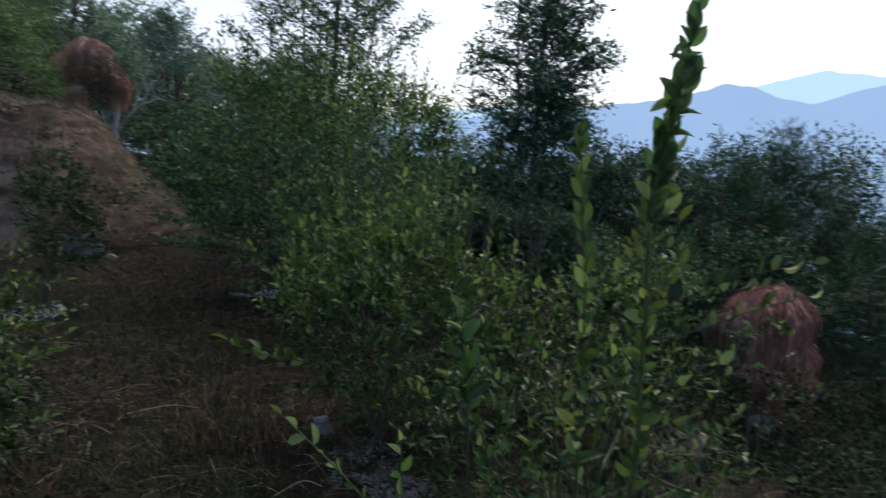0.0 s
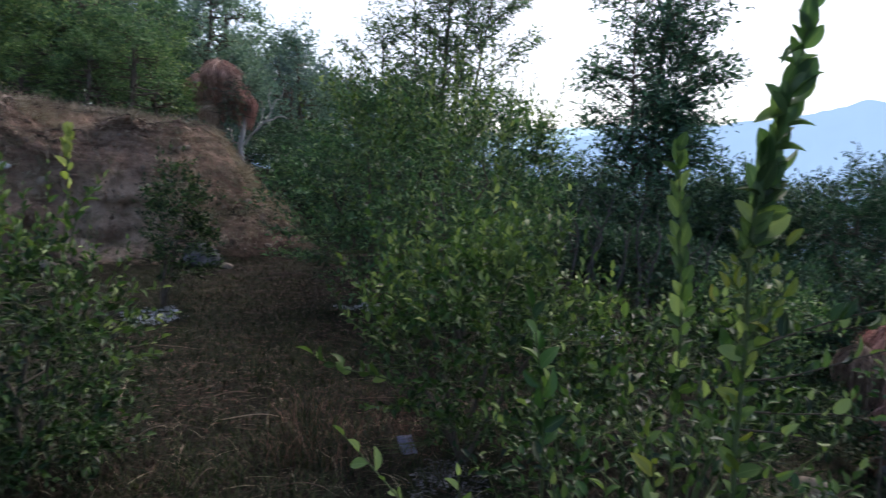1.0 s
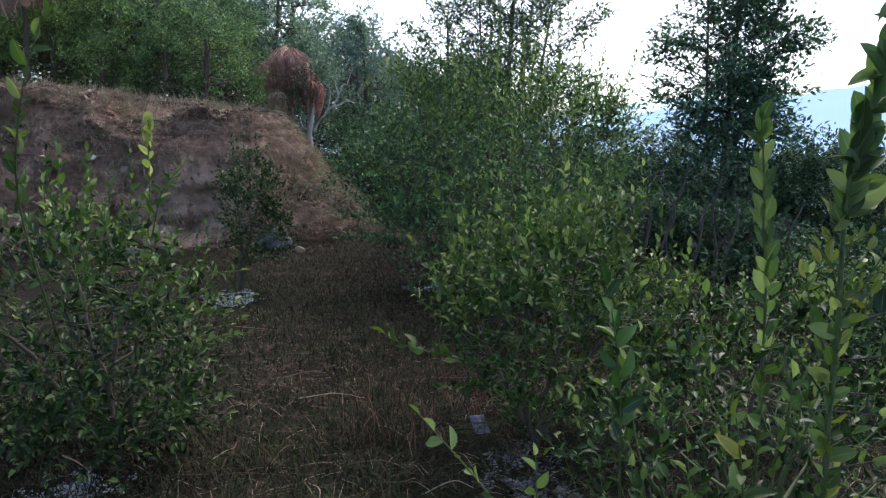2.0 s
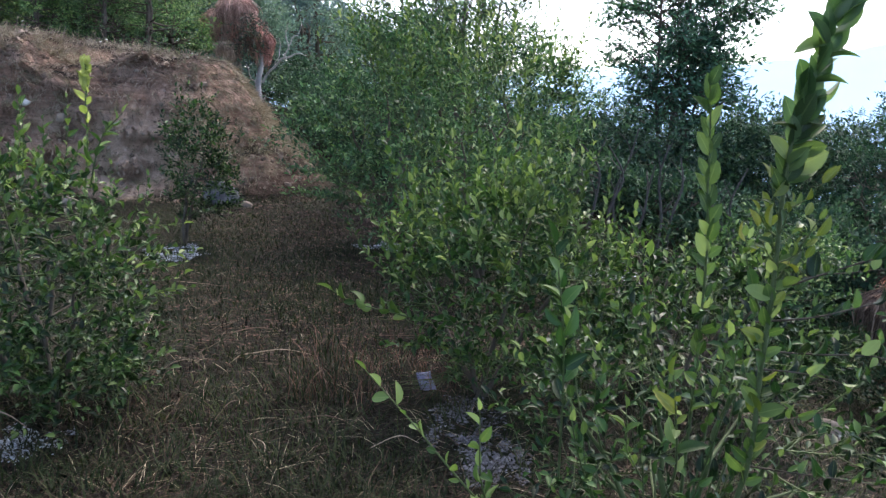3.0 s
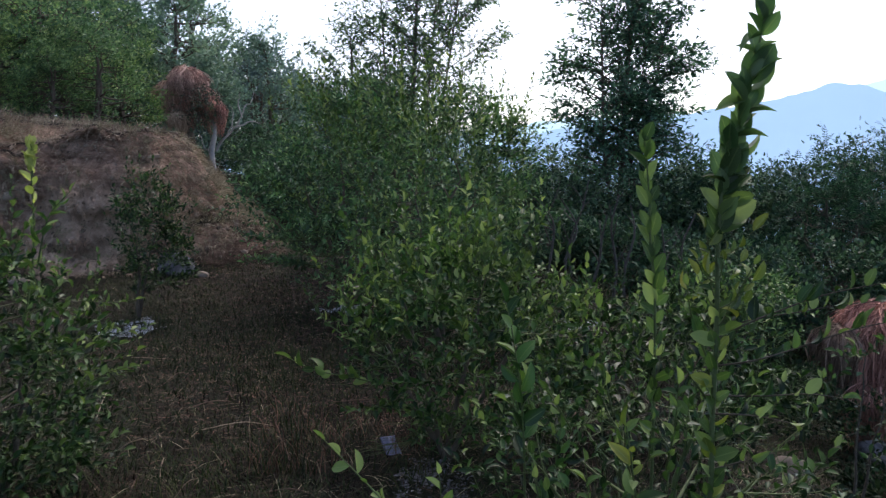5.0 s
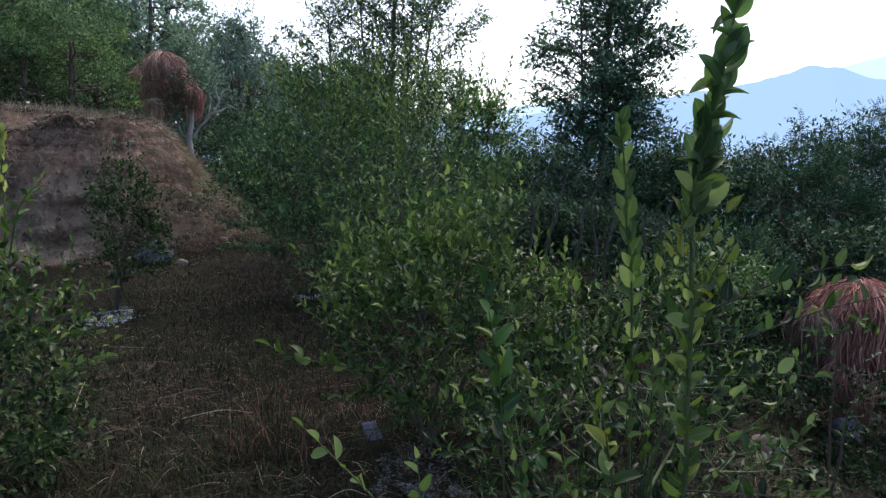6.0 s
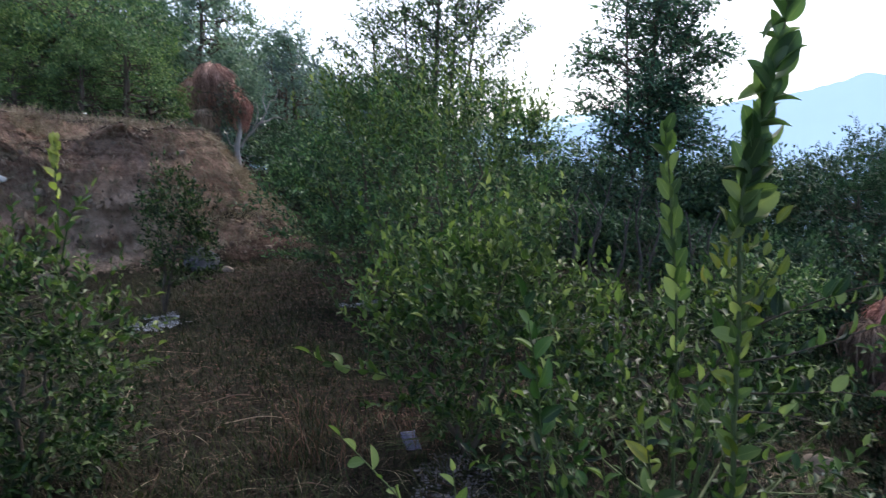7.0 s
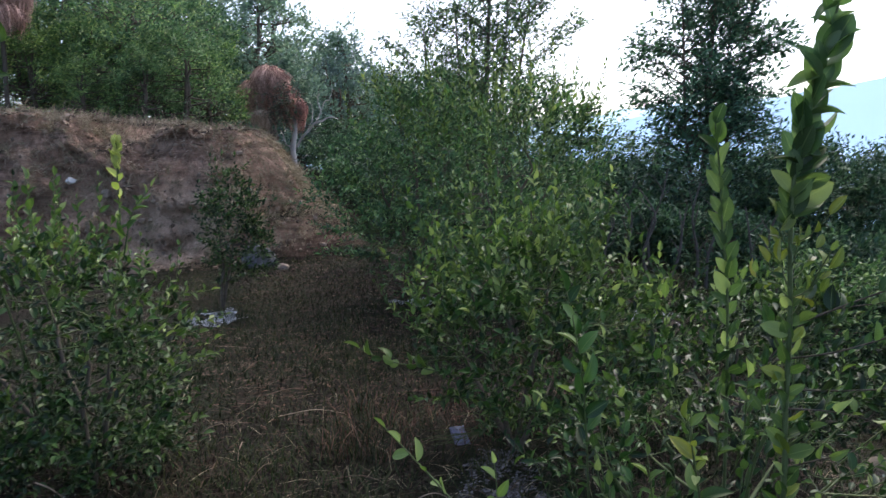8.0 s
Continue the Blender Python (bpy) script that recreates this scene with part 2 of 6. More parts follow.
M_ASH = plain_material("pale_ash", [(0.2, (0.17, 0.175, 0.205)), (0.55, (0.44, 0.455, 0.51)), (0.9, (0.72, 0.75, 0.8))], 12, 0.95, 90, 0.4, per_piece=0.5)
M_ASH_SOIL = plain_material("ashy_soil", [(0.2, (0.05, 0.047, 0.05)), (0.55, (0.11, 0.108, 0.118)), (0.9, (0.24, 0.24, 0.265))], 12, 0.95, 90, 0.4, per_piece=0.5)
M_CLOD = plain_material("crumbled_earth", [(0.2, (0.0938, 0.0648, 0.0496)), (0.5, (0.213, 0.154, 0.118)), (0.85, (0.425, 0.33, 0.26))], 3, 0.95, 40, 0.4, per_piece=0.5)
M_ROCK = plain_material("grey_rock", [(0.25, (0.04, 0.04, 0.046)), (0.5, (0.11, 0.11, 0.125)), (0.78, (0.3, 0.3, 0.315))], 7, 0.9, 50, 0.6)
M_ROCK_TAN = plain_material("tan_rock", [(0.2, (0.138, 0.106, 0.0812)), (0.5, (0.241, 0.195, 0.157)), (0.85, (0.344, 0.29, 0.244))], 7, 0.9, 50, 0.6)
M_ROCK_WHITE = plain_material("white_rock", [(0.2, (0.6, 0.58, 0.57)), (0.85, (0.85, 0.84, 0.83))], 7, 0.9, 50, 0.4)
M_SCRAP = plain_material("pale_blue_plastic", [(0.2, (0.0983, 0.104, 0.184)), (0.8, (0.184, 0.197, 0.307))], 9, 0.45, 40, 0.3)


def ground_material():
    m, nt, out = material("dry_orchard_ground")
    geo = nt.nodes.new("ShaderNodeNewGeometry")
    f = sums(nt, "ADD", sums(nt, "MULTIPLY", world_noise(nt, 0.9), 0.5), sums(nt, "MULTIPLY", world_noise(nt, 14.0, 5.0, 0.7), 0.5))
    # soil is near black, with plant shade put into its colour
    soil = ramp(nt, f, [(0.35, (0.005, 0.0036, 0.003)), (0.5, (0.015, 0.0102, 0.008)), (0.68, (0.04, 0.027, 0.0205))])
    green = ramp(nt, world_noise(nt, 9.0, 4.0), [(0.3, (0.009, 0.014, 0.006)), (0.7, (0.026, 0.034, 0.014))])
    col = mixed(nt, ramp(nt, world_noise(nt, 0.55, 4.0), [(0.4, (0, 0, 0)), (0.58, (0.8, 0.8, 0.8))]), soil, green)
    # steep earth of the bank: stony brown with paler layers
    sep = nt.nodes.new("ShaderNodeSeparateXYZ")
    nt.links.new(geo.outputs["Normal"], sep.inputs[0])
    steep = ramp(nt, sep.outputs[2], [(0.55, (1, 1, 1)), (0.88, (0, 0, 0))])
    earth = ramp(nt, sums(nt, "ADD", sums(nt, "MULTIPLY", world_noise(nt, 2.4, 4.0), 0.6), sums(nt, "MULTIPLY", world_noise(nt, 18.0, 5.0, 0.7), 0.4)),
                 [(0.3, (0.145, 0.086, 0.062)), (0.5, (0.38, 0.252, 0.192)), (0.7, (0.64, 0.465, 0.37))])
    # thin uneven layers in the cut earth
    squash = nt.nodes.new("ShaderNodeVectorMath")
    squash.operation = "MULTIPLY"
    nt.links.new(geo.outputs["Position"], squash.inputs[0])
    squash.inputs[1].default_value = (1.6, 1.6, 10.0)
    layers = node(nt, "ShaderNodeTexNoise", Scale=1.0, Detail=5.0, Roughness=0.65)
    nt.links.new(squash.outputs[0], layers.inputs["Vector"])
    earth = mixed(nt, 1.0, earth, ramp(nt, layers.outputs["Fac"], [(0.34, (0.4, 0.38, 0.36)), (0.5, (0.95, 0.93, 0.92)), (0.68, (1.3, 1.27, 1.22))]), "MULTIPLY")
    col = mixed(nt, steep, col, earth)
    # bare pale clay that slid off the face
    for place, reach in (((-5.0, 9.1, 0.65), 0.8), ((-6.1, 9.2, 1.0), 0.3)):
        d = nt.nodes.new("ShaderNodeVectorMath")
        d.operation = "DISTANCE"
        nt.links.new(geo.outputs["Position"], d.inputs[0])
        d.inputs[1].default_value = place
        edge = sums(nt, "ADD", sums(nt, "DIVIDE", d.outputs["Value"], reach), sums(nt, "MULTIPLY", sums(nt, "SUBTRACT", world_noise(nt, 5.0, 4.0), 0.5), 1.3))
        clay = ramp(nt, world_noise(nt, 11.0, 5.0, 0.7), [(0.3, (0.46, 0.31, 0.23)), (0.7, (0.78, 0.585, 0.455))])
        col = mixed(nt, ramp(nt, edge, [(0.6, (0.85, 0.85, 0.85)), (1.0, (0, 0, 0))]), col, clay)
    p = node(nt, "ShaderNodeBsdfPrincipled", Roughness=0.95)
    p.inputs["Specular IOR Level"].default_value = 0.15
    nt.links.new(col, p.inputs["Base Color"])
    coarse = node(nt, "ShaderNodeBump", Strength=1.0, Distance=0.16)
    nt.links.new(world_noise(nt, 5.0, 6.0, 0.75), coarse.inputs["Height"])
    b = node(nt, "ShaderNodeBump", Strength=0.7, Distance=0.03)
    nt.links.new(coarse.outputs[0], b.inputs["Normal"])
    nt.links.new(world_noise(nt, 22.0, 6.0, 0.7), b.inputs["Height"])
    nt.links.new(b.outputs[0], p.inputs["Normal"])
    nt.links.new(p.outputs[0], out.inputs[0])
    return m


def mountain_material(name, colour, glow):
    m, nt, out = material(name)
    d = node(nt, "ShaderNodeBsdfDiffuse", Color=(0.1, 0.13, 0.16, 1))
    # blue emission paints the valley haze onto the slopes
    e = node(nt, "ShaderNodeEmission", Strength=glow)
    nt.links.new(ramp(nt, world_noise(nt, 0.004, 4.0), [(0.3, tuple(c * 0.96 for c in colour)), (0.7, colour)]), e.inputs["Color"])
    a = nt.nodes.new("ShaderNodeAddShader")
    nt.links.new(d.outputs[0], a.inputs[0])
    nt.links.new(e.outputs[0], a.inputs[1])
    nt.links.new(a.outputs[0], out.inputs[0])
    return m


M_GROUND = ground_material()

# ======== the ground: orchard terrace, earth bank, hillside, falling slope ========
BANK_FOOT = [(-40, -8), (-13, 5.4), (-8.4, 7.7), (-5.6, 8.55), (-3.72, 9.25), (-2.95, 10.4), (-3.6, 12.6), (-5.2, 15.5), (-9, 19), (-14, 40), (-60, 60)]


def inside_bank(x, y):
    """Distance to the foot line of the bank, positive on the bank's side."""
    x, y = np.asarray(x, float), np.asarray(y, float)
    best, inside = np.full(x.shape, 1e9), np.zeros(x.shape, bool)
    pts = BANK_FOOT
    for (ax, ay), (bx, by) in zip(pts, pts[1:] + pts[:1]):
        dx, dy = bx - ax, by - ay
        t = np.clip(((x - ax) * dx + (y - ay) * dy) / (dx * dx + dy * dy), 0, 1)
        best = np.minimum(best, np.hypot(x - ax - t * dx, y - ay - t * dy))
        cross = ((ay > y) != (by > y)) & (x < (bx - ax) * (y - ay) / (by - ay + 1e-12) + ax)
        inside ^= cross
    return np.where(inside, best, -best)


def height(x, y):
    x, y = np.broadcast_arrays(np.asarray(x, float), np.asarray(y, float))
    z = 0.16 * smooth(6, 10, y) + 1.25 * smooth(10.5, 18, y) * smooth(0.5, -3.5, x)
    z = z - 0.95 * smooth(0.9, 3.6, x - 0.1 * (y - 5)) - 0.22 * np.clip(x - 3.6, 0, 12)
    d = inside_bank(x, y)
    nose = smooth(-5.0, -4.0, x) * smooth(9.0, 10.0, y)
    top = 1.99 + 0.3 * smooth(-6.15, -6.7, x) - 0.16 * np.exp(-((x + 5.95) / 0.4) ** 2) + 0.12 * (vnoise(x * 0.9, y * 0.9) - 0.5)
    s = np.clip(d / 1.15, 0, 1)
    front = (1 - (1 - s) ** 1.6) * smooth(-0.05, 0.5, s)
    end = 0.66 * smooth(0.15, 1.25, d) + 0.34 * smooth(-0.8, 0.4, d)
    rise = np.clip(top - z, 0, 9) * (front * (1 - nose) + end * nose)
    z = z + rise
    hill = np.clip(d - 4.0, 0, 60)
    z = z + 0.2 * hill + 0.012 * np.minimum(hill, 30) ** 2
    far = np.clip(y - 17, 0, 600) * smooth(-6, 2, x) + np.clip(x - 14, 0, 600)
    z = z - 0.75 * np.clip(far, 0, 520)
    flat = np.hypot(x, y) < 60
    z = z + flat * (0.05 * (fbm(x * 1.3, y * 1.3) - 0.5) + 0.03 * (vnoise(x * 6, y * 6) - 0.5))
    return z


def surface(X, Y):
    """The ground's final places: height, with lumps and hollows of the bank's face pushed sideways."""
    Z = height(X, Y)
    d = inside_bank(X, Y)
    face = smooth(-0.1, 0.25, d) * smooth(2.2, 0.9, d) * (1 - 0.65 * smooth(-4.9, -4.1, X))
    lump = (fbm(X * 1.5, Y * 1.5, Z * 2.0) - 0.5) * 0.34 + (vnoise(X * 3.6, Y * 3.6, Z * 6) - 0.5) * 0.2
    lump = lump + (vnoise(X * 1.3, Y * 1.3, Z * 7) - 0.5) * 0.15 + (vnoise(X * 8, Y * 8, Z * 12) - 0.5) * 0.12 + (vnoise(X * 17, Y * 17, Z * 21) - 0.5) * 0.06
    lump = lump + (vnoise(X * 0.8, Y * 0.8, Z * 5 + 3) - 0.5) * 0.22 + (vnoise(X * 2.2, Y * 2.2, Z * 13) - 0.5) * 0.12
    Y2 = Y - face * lump
    X2 = X + face * lump * 0.35
    Z2 = Z + face * (vnoise(X2 * 4, Y2 * 4, 9.0) - 0.5) * 0.22
    return X2, Y2, Z2


def spread(stretches, reach):
    """Grid lines: fine over the given stretches (from, to, step), then ever wider out to the horizon."""
    near = np.concatenate([np.arange(p, q - s * 0.5, s) for p, q, s in stretches])
    out = np.cumsum(0.1 * 1.5 ** np.arange(1, 60))
    out = np.append(out[out < reach], reach)
    return np.concatenate([(near[0] - out)[::-1], near, near[-1] + out])


def build_ground():
    gx = spread([(-12.5, -8.6, 0.1), (-8.6, -2.4, 0.045), (-2.4, 6.5, 0.1)], 4500)
    gy = spread([(1.5, 7.4, 0.1), (7.4, 12.8, 0.045), (12.8, 19, 0.14)], 4500)
    X, Y = np.meshgrid(gx, gy)
    X, Y, Z = surface(X, Y)
    ny, nx = X.shape
    idx = np.arange(nx * ny).reshape(ny, nx)
    F = np.stack([idx[:-1, :-1], idx[:-1, 1:], idx[1:, 1:], idx[1:, :-1]], -1).reshape(-1, 4)
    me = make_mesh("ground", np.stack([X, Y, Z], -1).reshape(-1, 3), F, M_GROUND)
    return tagged(new("ground", me), "dry brown orchard terrace with a collapsed earth bank", "ground", kind="structure")


ground = build_ground()


def drop(x, y):
    return float(height(x, y))


def mountain(name, label, ridge, base_dist, depth, colour, glow, seed):
    """A hazy ridge: its crest follows a few heights over bearings, spurs run down towards the viewer."""
    b = np.linspace(ridge[0][0], ridge[-1][0], 260)
    top = np.interp(b, [r[0] for r in ridge], [r[1] for r in ridge])
    top = top + (fbm(b * 0.9 + seed, 0 * b, 0, 4) - 0.5) * 0.5
    rows = np.linspace(0, 1, 14)
    V = []
    for r in rows:
        dist = depth + (base_dist - depth) * r
        el = np.radians(top * (1 - r) + -14 * r ** 1.3 + (fbm(b * 1.1 + seed, r * 3 + 0 * b) - 0.5) * 2.0 * math.sin(math.pi * min(1, r * 1.2)))
        a = np.radians(b)
        V.append(np.stack([np.sin(a) * dist, np.cos(a) * dist, 1.4 + np.tan(el) * dist], -1))
    V = np.array(V)
    n, k = V.shape[:2]
    idx = np.arange(n * k).reshape(n, k)
    F = np.stack([idx[:-1, :-1], idx[1:, :-1], idx[1:, 1:], idx[:-1, 1:]], -1).reshape(-1, 4)
    return tagged(new(name, make_mesh(name, V.reshape(-1, 3), F, mountain_material(name + "_haze", colour, glow))), label, "mountain", kind="structure")


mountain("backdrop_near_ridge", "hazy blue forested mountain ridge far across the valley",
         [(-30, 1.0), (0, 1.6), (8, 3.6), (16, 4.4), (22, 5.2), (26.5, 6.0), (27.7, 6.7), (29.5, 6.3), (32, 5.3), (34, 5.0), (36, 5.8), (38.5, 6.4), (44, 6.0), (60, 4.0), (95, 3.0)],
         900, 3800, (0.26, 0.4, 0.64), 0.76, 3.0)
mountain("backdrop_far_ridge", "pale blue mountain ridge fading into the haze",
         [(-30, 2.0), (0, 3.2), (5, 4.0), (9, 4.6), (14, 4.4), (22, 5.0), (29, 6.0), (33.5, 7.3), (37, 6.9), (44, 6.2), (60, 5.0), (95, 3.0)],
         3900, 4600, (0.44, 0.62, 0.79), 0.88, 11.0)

# ======== plants ========
def leaf_shape(rows, width=0.5, fold=0.16, droop=0.18, curl=0.0, tip=0.75):
    """A leaf one unit long: two halves folded along the midrib, with a pointed tip."""
    s = np.linspace(0, 1, rows)
    w = width * 0.5 * np.sin(np.pi * s ** tip) ** 0.66
    w[0], w[-1] = 0.02, 0.004
    V, uv = [], []
    for k in range(rows):
        z = -droop * s[k] ** 2 + curl * math.sin(3.0 * s[k])
        for side in (-1, 0, 1):
            V.append((side * w[k], s[k], z + (fold * w[k] * 2 if side else 0)))
            uv.append((side, s[k]))
    F = []
    for k in range(rows - 1):
        a = 3 * k
        F += [(a, a + 1, a + 4, a + 3), (a + 1, a + 2, a + 5, a + 4)]
    return np.array(V), np.array(F), np.array(uv, float)


def kite_shape(width=0.5, droop=0.15):
    """A far leaf: a folded kite."""
    V = np.array([(0, 0, 0), (-width / 2, 0.45, 0.05), (0, 1, -droop), (width / 2, 0.45, 0.05)])
    return V, np.array([(0, 3, 2, 1)]), np.array([(0, 0), (-1, 0.45), (0, 1), (1, 0.45)], float)


def frond_shape(pairs=5):
    """A feathery leaf: leaflets in pairs along a rib."""
    V, F, uv = [], [], []
    for k in range(pairs):
        s = 0.18 + 0.8 * k / (pairs - 1)
        length = 0.3 * math.sin(math.pi * (0.2 + 0.75 * s))
        for side in (-1, 1):
            a = len(V)
            tip = (side * length, s + 0.18, -0.2 * s * s - 0.05)
            V += [(0, s, -0.2 * s * s), (side * length * 0.5, s + 0.03, -0.2 * s * s), tip, (side * length * 0.45, s + 0.14, -0.2 * s * s)]
            F.append((a, a + 1, a + 2, a + 3) if side > 0 else (a, a + 3, a + 2, a + 1))
            uv += [(0, s)] * 4
    return np.array(V), np.array(F), np.array(uv, float)


def axes(heading, normal):
    y = unit(heading)
    x = unit(np.cross(y, normal))
    return x, y, np.cross(x, y)


def scatter(shape, pos, heading, normal, size):
    """Copies of a shape, joined: arrays of places, faces and uv."""
    V, F, uv = shape
    x, y, z = axes(heading, normal)
    M = np.stack([x, y, z], 1) * np.asarray(size)[:, None, None]
    out = np.einsum("vk,nkj->nvj", V, M) + pos[:, None, :]
    n, k = len(pos), len(V)
    faces = (F[None] + (np.arange(n) * k)[:, None, None]).reshape(-1, F.shape[1])
    return out.reshape(-1, 3), faces, np.tile(uv, (n, 1))


def tubes(lines, sides=5):
    """Tapered tubes along lines of (places, radii), joined."""
    VV, FF, base = [], [], 0
    ang = np.linspace(0, 2 * np.pi, sides, endpoint=False)
    ring = np.stack([np.cos(ang), np.sin(ang)], -1)
    for P, r in lines:
        P = np.asarray(P, float)
        T = unit(np.gradient(P, axis=0))
        ref = np.where(np.abs(T[:, 2:3]) > 0.9, np.array([[1.0, 0, 0]]), np.array([[0, 0, 1.0]]))
        a = unit(np.cross(T, ref))
        b = np.cross(T, a)
        V = P[:, None] + np.asarray(r)[:, None, None] * (ring[None, :, :1] * a[:, None] + ring[None, :, 1:] * b[:, None])
        n = len(P)
        idx = base + np.arange(n * sides).reshape(n, sides)
        nxt = np.roll(idx, -1, 1)
        FF.append(np.stack([idx[:-1], nxt[:-1], nxt[1:], idx[1:]], -1).reshape(-1, 4))
        VV.append(V.reshape(-1, 3))
        base += n * sides
    return np.concatenate(VV), np.concatenate(FF)


def bend(p0, p1, mid, n=6):
    t = np.linspace(0, 1, n)[:, None]
    return (1 - t) ** 2 * p0 + 2 * t * (1 - t) * mid + t * t * p1


def polyline(points, n=24):
    """A smooth line through a few places."""
    P = np.asarray(points, float)
    t = np.arange(len(P))
    u = np.linspace(0, len(P) - 1, n)
    out = np.empty((n, 3))
    m = np.gradient(P, axis=0)
    i = np.clip(np.floor(u).astype(int), 0, len(P) - 2)
    s = (u - i)[:, None]
    out = (2 * s ** 3 - 3 * s ** 2 + 1) * P[i] + (s ** 3 - 2 * s ** 2 + s) * m[i] + (-2 * s ** 3 + 3 * s ** 2) * P[i + 1] + (s ** 3 - s ** 2) * m[i + 1]
    return out


def crown_tips(rng, n, centre, radii, low, high, cone=0.0, ragged=0.45, seed=0.0, floor=0.06, clump=0.0, lobes=26):
    """Places inside an uneven crown, between two shares of its radius; a share of them in domed leaf masses with hollows between."""
    out = []
    if clump:
        # domes sit all over the crown, flat beneath, thick above
        m = int(n * clump)
        k = max(9, int(n / lobes))
        mids = crown_tips(rng, k, centre, radii, 0.5, 0.98, cone, ragged, seed, floor)
        pick = rng.integers(0, k, m)
        v = unit(rng.normal(size=(m, 3)))
        v[:, 2] = np.where(v[:, 2] < 0, v[:, 2] * 0.35, v[:, 2])
        wide = (0.17 + 0.17 * rng.uniform(0, 1, k))[pick] * 1.3
        p = mids[pick] + v * (rng.uniform(0.25, 1, m) ** 0.5 * wide)[:, None] * np.asarray(radii)
        out = list(p[p[:, 2] > floor])
    while len(out) < n:
        v = unit(rng.normal(size=(n * 2, 3)))
        r = rng.uniform(low, high, n * 2) ** 0.7
        r = r * (1 - ragged / 2 + ragged * fbm(v[:, 0] * 2.2 + seed, v[:, 1] * 2.2 - seed, v[:, 2] * 2.2))
        p = v * r[:, None]
        if cone:
            p[:, :2] *= (1 - cone * (p[:, 2:3] * 0.5 + 0.5))
        p = p * radii
        keep = p[:, 2] + centre[2] > floor
        out += list(p[keep] + centre)
    return np.array(out[:n])


def grow(rng, base, stems, centre, radii, counts, lift=0.25, cone=0.0, ragged=0.45, floor=0.06, thick=0.03, extra=(), clump=0.0, lobes=26):
    """A plant's skeleton, from its base: stems, then limbs and twigs that reach for places in the crown.
    Gives for each level a list of (places, radii)."""
    levels = []
    pool, pool_r = [], []
    lines = []
    for tip in stems:
        tip = np.asarray(tip, float)
        mid = np.asarray(base) * 0.45 + tip * 0.55 + np.array([0, 0, 0.12 * np.linalg.norm(tip - base)]) + rng.normal(size=3) * 0.05 * np.linalg.norm(tip - base)
        P = bend(np.asarray(base, float), tip, mid, 9)
        P[1:-1] += rng.normal(size=(7, 3)) * 0.012 * np.linalg.norm(tip - base)
        r = np.linspace(thick, thick * 0.3, 9)
        lines.append((P, r))
        pool.append(P[2:]), pool_r.append(r[2:])
    levels.append(lines)
    spans = ((0.3, 0.75), (0.5, 0.95), (0.55, 1.08))
    for lv, n in enumerate(counts):
        tips = crown_tips(rng, n, np.asarray(centre), np.asarray(radii), *spans[lv], cone, ragged, rng.uniform(0, 50), floor, clump if lv == len(counts) - 1 else 0.0, lobes)
        if lv == len(counts) - 1 and len(extra):
            tips = np.concatenate([tips, np.asarray(extra, float)])
        Q, QR = np.concatenate(pool), np.concatenate(pool_r)
        D = np.linalg.norm(tips[:, None] - Q[None], axis=-1) + 0.9 * np.clip(Q[None, :, 2] - tips[:, None, 2] + 0.02, 0, None)
        least = (0.22, 0.14, 0.07)[lv] * max(radii)
        D = np.where(D < least, D + 10, D)
        pick = D.argmin(1)
        lines, adds, addr = [], [], []
        for tip, i in zip(tips, pick):
            p0 = Q[i]
            L = np.linalg.norm(tip - p0)
            out = np.array([tip[0] - p0[0], tip[1] - p0[1], 0]) * 0.25
            mid = (p0 + tip) / 2 + out + np.array([0, 0, -lift * 0.5 * L]) + rng.normal(size=3) * 0.07 * L
            P = bend(p0, tip, mid, 7)
            r0 = min(QR[i] * 0.7, (0.5, 0.3, 0.16)[lv] * thick)
            r = np.linspace(r0, max(r0 * 0.35, 0.0011), 7)
            lines.append((P, r))
            adds.append(P[2:]), addr.append(r[2:])
        levels.append(lines)
        pool += adds
        pool_r += addr
    return levels


